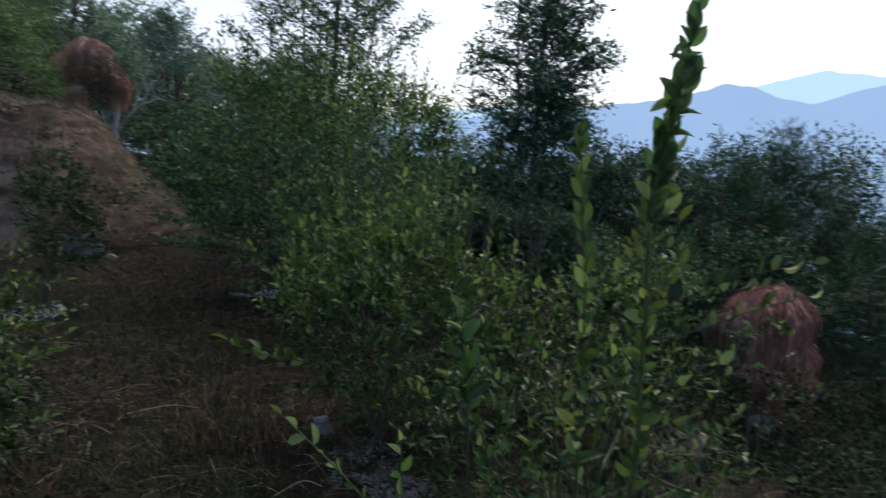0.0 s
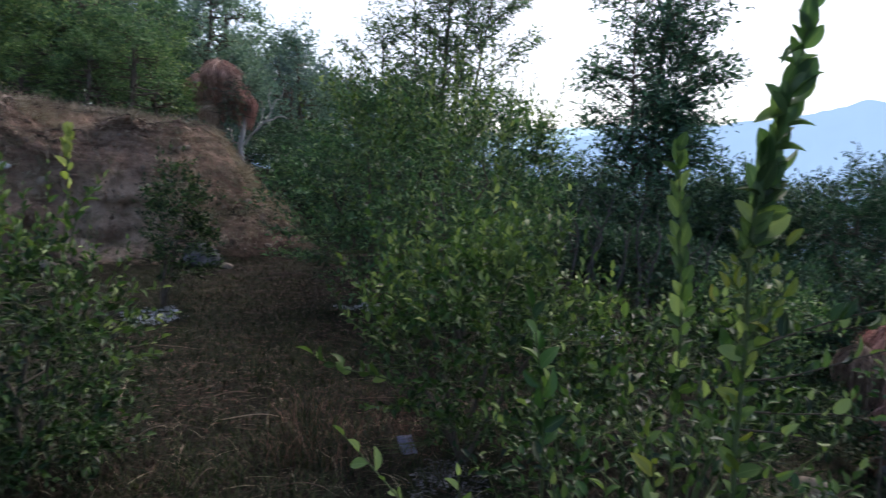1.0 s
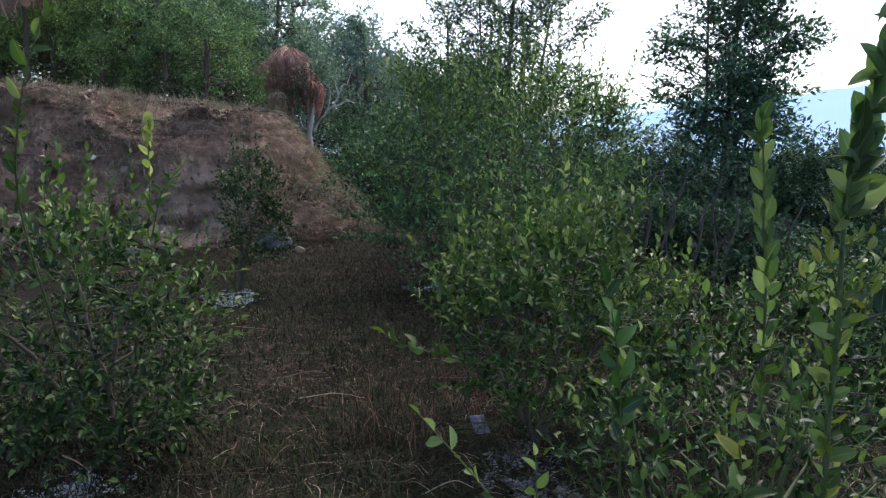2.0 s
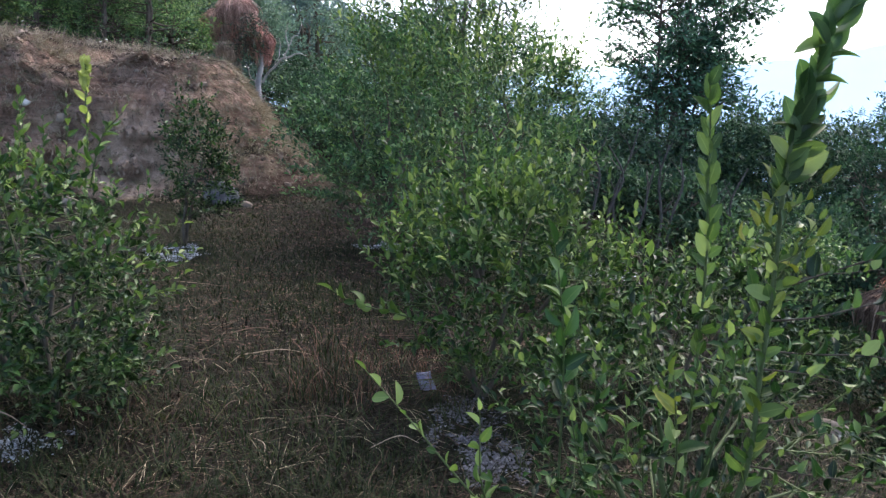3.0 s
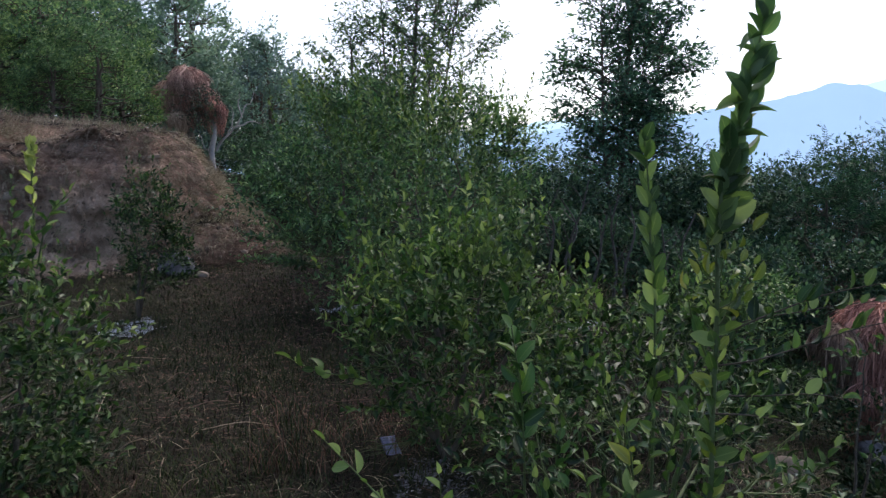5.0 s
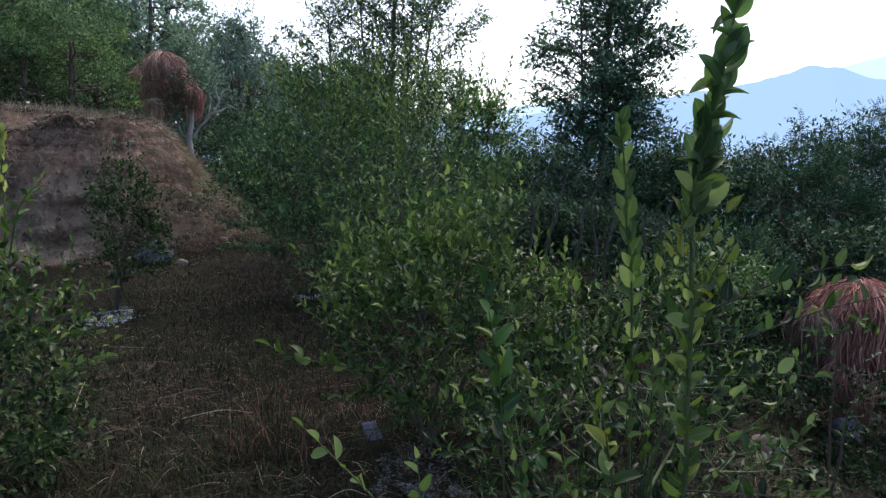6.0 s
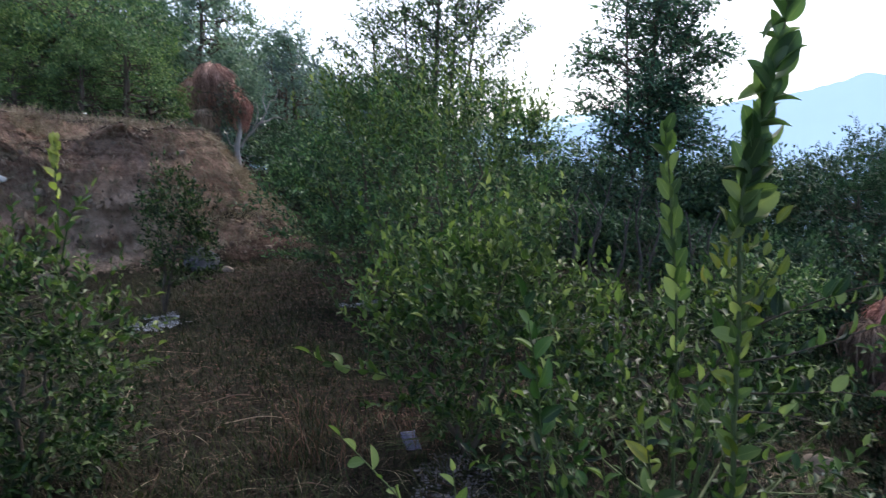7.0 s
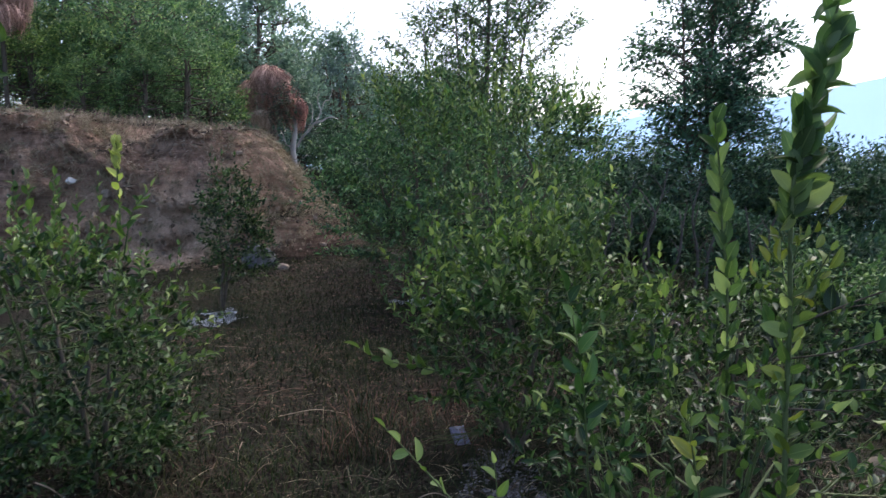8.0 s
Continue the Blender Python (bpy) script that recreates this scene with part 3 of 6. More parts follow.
def leaves_on(rng, lines, spacing, size, start=0.2, spread_out=0.8, rise=0.2, flat=0.6, end_leaf=True, thicken=1, wild=0.15, tumble=0.75):
    """Leaf places along twigs, turning round the twig by the golden angle."""
    pos, heading, normal, sizes = [], [], [], []
    for P, _ in lines:
        seg = np.linalg.norm(np.diff(P, axis=0), axis=1)
        cum = np.concatenate([[0], np.cumsum(seg)])
        L = cum[-1]
        n = max(2, int(L * (1 - start) / spacing))
        at = L * (start + (1 - start) * (np.arange(n) + rng.uniform(0.1, 0.9, n)) / n)
        p = np.stack([np.interp(at, cum, P[:, k]) for k in range(3)], -1)
        T = unit(np.gradient(P, axis=0))
        t = unit(np.stack([np.interp(at, cum, T[:, k]) for k in range(3)], -1))
        ref = unit(np.cross(t, rng.normal(size=3)))
        ref2 = np.cross(t, ref)
        a = np.arange(n) * 2.4 + rng.uniform(0, 6.28) + rng.normal(size=n) * 0.3
        side = ref * np.cos(a)[:, None] + ref2 * np.sin(a)[:, None]
        h = t * 0.55 + side * spread_out + np.array([0, 0, rise]) + rng.normal(size=(n, 3)) * wild
        if end_leaf:
            h[-1] = t[-1] + np.array([0, 0, 0.1])
            p[-1] = P[-1]
        pos.append(p), heading.append(unit(h))
        normal.append(unit(np.array([0, 0, flat]) + t * 0.5 + side * 0.25 + rng.normal(size=(n, 3)) * tumble))
        sizes.append(size * rng.uniform(0.45, 1.15, n) * (0.8 + 0.2 * (1 - at / L)))
    pos, heading, normal, sizes = np.concatenate(pos), np.concatenate(heading), np.concatenate(normal), np.concatenate(sizes)
    if thicken > 1:
        # short side twigs: more leaves close round each place
        n = len(pos)
        pos = np.concatenate([pos] + [pos + rng.normal(size=(n, 3)) * sizes[:, None] * 0.75 for _ in range(thicken - 1)])
        heading = np.concatenate([heading] + [unit(heading + rng.normal(size=(n, 3)) * 0.6) for _ in range(thicken - 1)])
        normal = np.concatenate([normal] + [unit(normal + rng.normal(size=(n, 3)) * 0.4) for _ in range(thicken - 1)])
        sizes = np.concatenate([sizes] + [sizes * rng.uniform(0.7, 1.1, n) for _ in range(thicken - 1)])
    return pos, heading, normal, sizes


LEAF_NEAR = [leaf_shape(7, 0.48, 0.3, 0.2, 0.0, 0.95), leaf_shape(7, 0.42, 0.45, 0.34, 0.03, 0.9), leaf_shape(7, 0.5, 0.2, -0.1, 0.04, 1.0), leaf_shape(7, 0.4, 0.55, 0.14, -0.04, 0.92)]
LEAF_MID = leaf_shape(4, 0.45, 0.42, 0.22, 0.0, 0.9)
LEAF_FAR = leaf_shape(3, 0.46, 0.4, 0.2)
LEAF_KITE = kite_shape(0.5)
LEAF_WHIP = [leaf_shape(8, 0.52, 0.18, 0.12, 0.03, 0.9), leaf_shape(8, 0.46, 0.34, 0.26, 0.0, 0.86), leaf_shape(8, 0.54, 0.14, -0.08, 0.04, 0.92),
             leaf_shape(8, 0.44, 0.5, 0.4, 0.05, 0.8), leaf_shape(8, 0.34, 0.7, 0.15, 0.12, 0.8)]
LEAF_MESHES = {}


def leaf_meshes(mat, shapes):
    key = (mat.name, len(shapes))
    if key not in LEAF_MESHES:
        LEAF_MESHES[key] = [make_mesh("leaf", V, F, mat, uv) for V, F, uv in shapes]
    return LEAF_MESHES[key]


def single_leaves(parent, origin, rng, pos, heading, normal, size, mat, shapes=LEAF_NEAR):
    """Leaves that are objects of their own, on a few shared meshes."""
    meshes = leaf_meshes(mat, shapes)
    x, y, z = axes(heading, normal)
    for k in range(len(pos)):
        m = Matrix.Identity(4)
        s = size[k]
        for r in range(3):
            m[r][0], m[r][1], m[r][2], m[r][3] = x[k][r] * s, y[k][r] * s, z[k][r] * s, pos[k][r] - origin[r]
        part("leaf", meshes[int(rng.integers(len(meshes)))], parent, m=m)


def woody_parts(ob, origin, levels, bark, twig, thin=1):
    """Each stem and limb is a part; the twigs are one part."""
    o = np.asarray(origin)
    for P, r in levels[0]:
        V, F = tubes([(P - o, r)], 7)
        part("stem", make_mesh("stem", V, F, bark), ob)
    for P, r in levels[1]:
        V, F = tubes([(P - o, r)], 5)
        part("branch", make_mesh("branch", V, F, bark), ob)
    fine = [(P[::2] - o, r[::2]) for P, r in levels[2]] + [(P[::3] - o, r[::3]) for lv in levels[3:] for P, r in lv[::thin]]
    if fine:
        V, F = tubes(fine, 3)
        part("twig_tangle", make_mesh("twig_tangle", V, F, twig), ob, kind="stuff")


def bush(name, label, category, seed, base, stems, centre, radii, counts, leaf, spacing, mat, group="", single=0, shape=None, kind_mat=None,
         lift=0.25, cone=0.0, ragged=0.45, thick=0.02, extra=(), bark=None, twig=None, start=0.2, rise=0.2, flat=1.3, spread_out=0.8, young=None, thicken=1, spikes=0, spike=0.3, clump=0.9, bare=None):
    """A leafy plant from the ground up. single: how many of the leaves nearest the path are objects of their own."""
    rng = np.random.default_rng(seed)
    base = (base[0], base[1], drop(base[0], base[1]) - 0.02)
    ob = thing(name, base, label, category, group)
    levels = grow(rng, base, stems, centre, radii, counts, lift, cone, ragged, base[2] + 0.05, thick, extra, clump)
    whips = []
    for _ in range(spikes):
        # upright whips that break the outline
        v = unit(rng.normal(size=3) + np.array([0, -0.3, 0.6]))
        p0 = np.asarray(centre) + v * np.asarray(radii) * 0.68
        p1 = np.asarray(centre) + v * np.asarray(radii) * rng.uniform(0.92, 1.02) + np.array([0, 0, spike * rng.uniform(0.4, 1.2)])
        P = bend(p0, p1, (p0 + p1) / 2 + np.array([v[0], v[1], 0]) * 0.3 * np.linalg.norm(p1 - p0), 7)
        whips.append((P, np.linspace(0.003, 0.0012, 7)))
    levels.append(whips)
    woody_parts(ob, base, levels, bark or M_BARK, twig or M_GREEN_STEM, 3 if shape is LEAF_KITE else 1)
    lines = levels[-2] + [(P[3:], r[3:]) for P, r in levels[-3]]
    pos, heading, normal, size = leaves_on(rng, lines, spacing, leaf, start, spread_out, rise, flat, thicken=thicken)
    if bare:
        # leaves browsed off low down on one side
        keep = (pos[:, 0] > bare[0]) | (pos[:, 2] > bare[1])
        pos, heading, normal, size = pos[keep], heading[keep], normal[keep], size[keep]
    rest = np.ones(len(pos), bool)
    if single:
        order = np.argsort(pos[:, 1] - 0.6 * pos[:, 2] + rng.uniform(0, 0.25, len(pos)))[:single]
        rest[order] = False
        single_leaves(ob, base, rng, pos[order], heading[order], normal[order], size[order], mat)
    o = np.asarray(base)
    sets = [(rest, mat)]
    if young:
        # young pale growth on the outer, upper twigs, coloured lighter as if lit
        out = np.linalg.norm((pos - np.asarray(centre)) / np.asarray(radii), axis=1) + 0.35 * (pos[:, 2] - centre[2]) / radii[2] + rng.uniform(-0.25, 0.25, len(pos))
        lit_outer = rest & (out > young[1])
        sets = [(rest & ~lit_outer, mat), (lit_outer, young[0])]
    if whips:
        wp, wh, wn_, ws = leaves_on(rng, whips, spacing * 1.1, leaf * 1.08, 0.15, 0.65, 0.4, 0.6)
        V, F, uv = scatter(shape or LEAF_MID, wp - o, wh, unit(wn_ + np.array([0, -0.25, 0.2])), ws)
        part("foliage", make_mesh("foliage", V, F, young[0] if young else mat, uv), ob, kind="stuff")
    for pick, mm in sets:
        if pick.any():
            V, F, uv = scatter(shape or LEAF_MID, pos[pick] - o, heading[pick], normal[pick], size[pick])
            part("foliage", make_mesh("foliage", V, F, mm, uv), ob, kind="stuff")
    return ob


def shoot(ob, origin, rng, points, radius, leaf, spacing, mats, start=0.05, bare=0.0, rise=0.25, spread_out=0.75, sides=6, grow_up=0.0, flat=0.5, shapes=LEAF_NEAR, wild=0.2, face=0.0, stem=None):
    """A long whip of a bush with its leaves, each an object of its own: ob > shoot > leaf. mats: (share of the length, material)."""
    P = polyline(points, 22)
    r = np.linspace(radius, radius * 0.35, len(P))
    V, F = tubes([(P - np.asarray(origin), r)], sides)
    sh = part("shoot", make_mesh("shoot", V, F, stem or M_GREEN_STEM), ob)
    pos, heading, normal, size = leaves_on(rng, [(P, r)], spacing, leaf, start, spread_out, rise, flat, wild=wild)
    normal = unit(normal + np.array([0, -1.0, 0.3]) * face)
    cum = np.linspace(start, 1, len(pos))
    size = size * (1 + grow_up * (cum - 0.5))
    for k in range(len(pos)):
        mat = next(m for share, m in mats if cum[k] <= share)
        single_leaves(sh, origin, rng, pos[k:k + 1], heading[k:k + 1], normal[k:k + 1], size[k:k + 1], mat, shapes)
    return sh

# ======== foreground lemon bush with tall whips ========
def foreground_bush():
    rng = np.random.default_rng(11)
    b = (0.55, 1.95, drop(0.55, 1.95) - 0.02)
    ob = bush("lemon_bush", "young lemon bush with tall leafy whips and thorny sprays", "lemon bush", 21, b[:2],
              [(0.45, 1.9, 0.7), (0.68, 1.9, 0.75), (0.25, 1.95, 0.55), (0.8, 1.8, 0.6)],
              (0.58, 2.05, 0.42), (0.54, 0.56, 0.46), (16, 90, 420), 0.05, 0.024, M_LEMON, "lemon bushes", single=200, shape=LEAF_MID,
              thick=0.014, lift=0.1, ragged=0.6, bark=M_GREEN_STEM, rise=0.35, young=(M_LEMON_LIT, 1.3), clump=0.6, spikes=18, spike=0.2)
    # the tall whip: one stem, sparse pale leaves below, a crowded tuft at eye height, large leaves above
    line = polyline([(0.6, 1.82, 0.1), (0.625, 1.68, 0.55), (0.62, 1.66, 0.82), (0.622, 1.66, 1.02), (0.616, 1.66, 1.24), (0.62, 1.66, 1.38), (0.636, 1.66, 1.48), (0.663, 1.66, 1.58), (0.684, 1.66, 1.68), (0.712, 1.66, 1.83), (0.72, 1.66, 1.9)], 110)
    V, F = tubes([(line[::2] - np.asarray(b), np.linspace(0.0078, 0.0022, 55))], 7)
    whip = part("shoot", make_mesh("shoot", V, F, M_GREEN_STEM), ob)

    def set_leaf(z, lean, length, face, mat):
        k = int(np.abs(line[:, 2] - z).argmin())
        q = radians(lean)
        heading = np.array([[math.sin(q), rng.uniform(-0.4, 0.15), math.cos(q)]])
        side = np.array([[math.cos(q), 0, -math.sin(q)]])
        normal = np.array([[rng.normal() * 0.3, -face, 0.45 + rng.normal() * 0.3]]) + side * (1 - face) * 1.2 * rng.choice((-1, 1))
        single_leaves(whip, b, rng, line[k:k + 1], heading, normal, [length], mat, LEAF_WHIP[:3] if face > 0.5 else LEAF_WHIP[3:])

    # height, lean, length, how much of its face it shows
    for z, lean, length, face in (
            (1.73, -107, 0.067, 0.2), (1.73, -33, 0.067, 0.8), (1.74, 20, 0.072, 0.8), (1.76, -7, 0.09, 1), (1.82, 12, 0.08, 1), (1.62, 9, 0.104, 1), (1.62, 27, 0.106, 0.9),
            (1.60, 34, 0.135, 0.1), (1.59, -40, 0.09, 1), (1.57, 46, 0.087, 0.1), (1.59, -100, 0.08, 0.9), (1.50, 46, 0.078, 0.1), (1.49, -16, 0.083, 0.7),
            (1.49, 72, 0.082, 0.3), (1.44, 16, 0.096, 1), (1.46, 101, 0.055, 0.2), (1.44, -10, 0.066, 0.5), (1.38, 22, 0.112, 1), (1.43, 120, 0.05, 1)):
        set_leaf(z, lean, length * 0.97, face, M_LEMON_WHIP)
    for z, lean, length, face in (
            (1.37, 44, 0.085, 0.9), (1.38, -48, 0.058, 0.3), (1.35, 83, 0.078, 0.9), (1.31, 30, 0.07, 1), (1.29, -32, 0.062, 0.9), (1.27, 56, 0.088, 0.9), (1.25, -60, 0.05, 0.7)):
        set_leaf(z, lean, length, face, M_LEMON_LIT)
    for k in range(13):
        # smaller leaves between the large ones, close to the stem
        set_leaf(1.28 + 0.5 * (k + rng.uniform(0, 1)) / 13, (1 if k % 2 else -1) * rng.uniform(4, 42), rng.uniform(0.045, 0.085), rng.uniform(0.55, 1.0), M_LEMON_WHIP if k % 3 else M_LEMON_LIT)
    for k in range(15):
        # the tuft: short side sprigs all round the stem
        z, q, out = 1.0 + 0.24 * (k + rng.uniform(0, 1)) / 15, k * 2.4 + rng.uniform(-0.4, 0.4), rng.uniform(0.035, 0.085)
        p = line[int(np.abs(line[:, 2] - z).argmin())]
        tip = p + np.array([math.cos(q) * out, math.sin(q) * out * 0.8, rng.uniform(0.05, 0.11)])
        shoot(ob, b, rng, [p, (p + tip) / 2 + np.array([0, 0, -0.012]), tip], 0.0022, 0.06, 0.022, [(0.6, M_LEMON_LIT), (1.01, M_LEMON_YELLOW)], 0.25, rise=0.5, spread_out=0.7, sides=4, shapes=LEAF_NEAR, wild=0.35, face=0.5)
    for k in range(30):
        z = 0.5 + 0.58 * (k + rng.uniform(0, 1)) / 30
        set_leaf(z, (1 if k % 2 else -1) * rng.uniform(15, 80), rng.uniform(0.04, 0.075), rng.uniform(0.5, 1.0), (M_LEMON_YELLOW if k % 5 == 0 else M_LEMON_LIT))
    # the second whip: round leaves stacked close along the stem, their faces to the path
    line2 = polyline([(0.62, 2.15, 0.1), (0.636, 2.2, 0.63), (0.626, 2.2, 1.04), (0.609, 2.2, 1.18), (0.597, 2.2, 1.36), (0.578, 2.2, 1.53)], 60)
    V, F = tubes([(line2[::2] - np.asarray(b), np.linspace(0.006, 0.002, 30))], 6)
    second = part("shoot", make_mesh("shoot", V, F, M_GREEN_STEM), ob)
    for k in range(30):
        z = 0.66 + 0.86 * (k + rng.uniform(0.2, 0.8)) / 30
        i = int(np.abs(line2[:, 2] - z).argmin())
        q = radians((1 if k % 2 else -1) * rng.uniform(8, 38) * (1.6 if z < 1.0 else 1.0))
        heading = np.array([[math.sin(q), rng.uniform(-0.3, 0.1), math.cos(q)]])
        normal = np.array([[rng.normal() * 0.35, -1.0, 0.3 + rng.normal() * 0.2]])
        single_leaves(second, b, rng, line2[i:i + 1], heading, normal, [rng.uniform(0.06, 0.085) * (0.8 if z < 1.0 else 1.0)], M_LEMON_LIT, LEAF_WHIP[:3])
    sprays = [
        ([(0.62, 1.7, 0.95), (0.57, 1.68, 1.06), (0.545, 1.66, 1.15)], 0.055),
        ([(0.62, 1.68, 1.0), (0.67, 1.66, 1.13), (0.7, 1.65, 1.2)], 0.058),
        ([(0.62, 1.68, 0.85), (0.56, 1.66, 0.93), (0.53, 1.64, 0.98)], 0.05),
        ([(0.62, 1.68, 0.72), (0.68, 1.64, 0.8), (0.7, 1.63, 0.87)], 0.05),
    ]
    for pts, leaf in sprays:
        shoot(ob, b, rng, pts, 0.0035, leaf, 0.03, [(0.5, M_LEMON), (1.01, M_LEMON_LIT)], 0.12, rise=0.6, spread_out=0.6, sides=5, shapes=LEAF_WHIP, face=0.5)
    # thorny side branches that reach out flat, their leaves standing up
    for pts, leaf in (([(0.64, 1.66, 1.03), (0.74, 1.62, 1.09), (0.86, 1.6, 1.14), (1.04, 1.58, 1.18)], 0.062),
                      ([(0.6, 1.68, 0.94), (0.72, 1.62, 0.98), (0.9, 1.6, 1.05), (1.04, 1.58, 1.09)], 0.064),
                      ([(0.6, 1.68, 0.87), (0.72, 1.63, 0.885), (0.82, 1.6, 0.9), (0.9, 1.6, 0.89)], 0.054),
                      ([(0.62, 1.66, 0.83), (0.7, 1.62, 0.84), (0.78, 1.6, 0.83)], 0.05),
                      ([(0.64, 1.72, 0.55), (0.72, 1.64, 0.58), (0.84, 1.6, 0.59), (1.02, 1.58, 0.58)], 0.055),
                      ([(0.64, 1.72, 0.66), (0.7, 1.64, 0.72), (0.76, 1.62, 0.75)], 0.05),
                      ([(0.64, 2.1, 0.7), (0.8, 2.05, 0.95), (1.0, 2.0, 1.02), (1.2, 2.0, 1.05)], 0.066)):
        shoot(ob, b, rng, pts, 0.003, leaf, 0.03, [(0.55, M_LEMON), (1.01, M_LEMON_LIT)], 0.15, rise=1.1, spread_out=0.5, sides=5, shapes=LEAF_WHIP, wild=0.35, face=0.6, stem=M_BARK)
    # upright shoots from the crown of the root
    for k in range(13):
        q, tall = rng.uniform(-0.34, 0.5), rng.uniform(0.5, 0.9)
        y = 1.95 + rng.uniform(-0.22, 0.4)
        pts = [(0.5 + q * 0.3, 1.95, 0.05), (0.5 + q * 0.7, (1.95 + y) / 2, tall * 0.45), (0.5 + q, y, tall * 0.8), (0.5 + q * 1.08, y, tall)]
        shoot(ob, b, rng, pts, 0.004, 0.052, 0.03, [(0.8, M_LEMON), (1.01, M_LEMON_LIT)], 0.35, rise=0.6, spread_out=0.6, sides=5, shapes=LEAF_WHIP, wild=0.3, face=0.25)
    # a yellowing tip and a few pale sprigs lower down
    shoot(ob, b, rng, [(0.42, 1.7, 0.4), (0.4, 1.5, 0.62), (0.36, 1.4, 0.8), (0.34, 1.38, 0.9)], 0.004, 0.07, 0.032, [(0.8, M_LEMON_LIT), (1.01, M_LEMON_YELLOW)], 0.5, rise=0.3, face=0.5)
    shoot(ob, b, rng, [(0.2, 1.95, 0.35), (0.18, 1.9, 0.75), (0.15, 1.9, 0.97), (0.13, 1.9, 1.06)], 0.004, 0.088, 0.027, [(0.72, M_LEMON), (1.01, M_LEMON_SHADE)], 0.3, rise=0.4, flat=0.3, shapes=LEAF_WHIP[:4], wild=0.3, face=0.45)
    shoot(ob, b, rng, [(0.1, 1.8, 0.2), (-0.02, 1.55, 0.5), (-0.045, 1.46, 0.76)], 0.004, 0.065, 0.034, [(1.01, M_LEMON_LIT)], 0.3, rise=0.4, face=0.4)
    shoot(ob, b, rng, [(0.15, 1.9, 0.1), (-0.08, 1.75, 0.42), (-0.22, 1.75, 0.58), (-0.36, 1.8, 0.7)], 0.004, 0.07, 0.038, [(1.01, M_LEMON_LIT)], 0.3, rise=0.35, face=0.3)
    # more leaves of the main whip, standing off to both sides
    for z, lean, length, face in ((1.69, -55, 0.05, 0.7), (1.68, 42, 0.06, 0.5), (1.62, 44, 0.09, 0.5), (1.56, -24, 0.085, 1), (1.54, 58, 0.085, 0.45), (1.51, 20, 0.08, 0.9),
                                  (1.48, -27, 0.085, 1), (1.47, 62, 0.08, 0.5), (1.41, 30, 0.095, 1), (1.40, -20, 0.08, 0.9), (1.36, 48, 0.085, 0.9)):
        set_leaf(z, lean, length, face, M_LEMON_WHIP)
    for z, lean, length, face in ((1.35, 18, 0.085, 1), (1.33, -38, 0.07, 0.9), (1.31, 62, 0.1, 0.9), (1.28, 20, 0.08, 1), (1.25, -25, 0.07, 0.9)):
        set_leaf(z, lean, length, face, M_LEMON_LIT)
    return ob


foreground_bush()

# ======== lemon bushes of the orchard ========
def centre_bush():
    b = (-0.05, 3.35)
    ob = bush("lemon_bush", "bushy lemon shrub with small pale green leaf tips", "lemon bush", 31, b,
              [(-0.25, 3.3, 0.8), (0.15, 3.45, 0.9), (0.3, 3.3, 0.65), (-0.35, 3.5, 0.55)],
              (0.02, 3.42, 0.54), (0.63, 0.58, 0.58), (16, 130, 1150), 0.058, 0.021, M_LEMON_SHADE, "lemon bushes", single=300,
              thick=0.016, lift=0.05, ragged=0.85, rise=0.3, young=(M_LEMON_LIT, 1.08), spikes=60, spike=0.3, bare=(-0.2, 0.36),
              extra=[(-0.57, 3.4, 1.3), (-0.3, 3.4, 1.3), (-0.1, 3.5, 1.24), (0.2, 3.5, 1.28), (0.42, 3.4, 1.2), (0.62, 3.3, 1.0), (0.66, 3.2, 0.92), (-0.68, 3.35, 0.98)])
    rng = np.random.default_rng(5)
    o = (b[0], b[1], drop(*b) - 0.02)
    shoot(ob, o, rng, [(-0.2, 3.2, 0.4), (-0.45, 3.05, 0.5), (-0.62, 3.0, 0.55), (-0.73, 3.0, 0.6)], 0.004, 0.1, 0.03, [(0.4, M_LEMON), (1.01, M_LEMON_LIT)], 0.2, rise=0.4)
    shoot(ob, o, rng, [(-0.3, 3.3, 0.5), (-0.6, 3.3, 0.68), (-0.72, 3.3, 0.85)], 0.004, 0.07, 0.035, [(1.01, M_LEMON_LIT)], 0.2, rise=0.4)
    return ob


centre_bush()


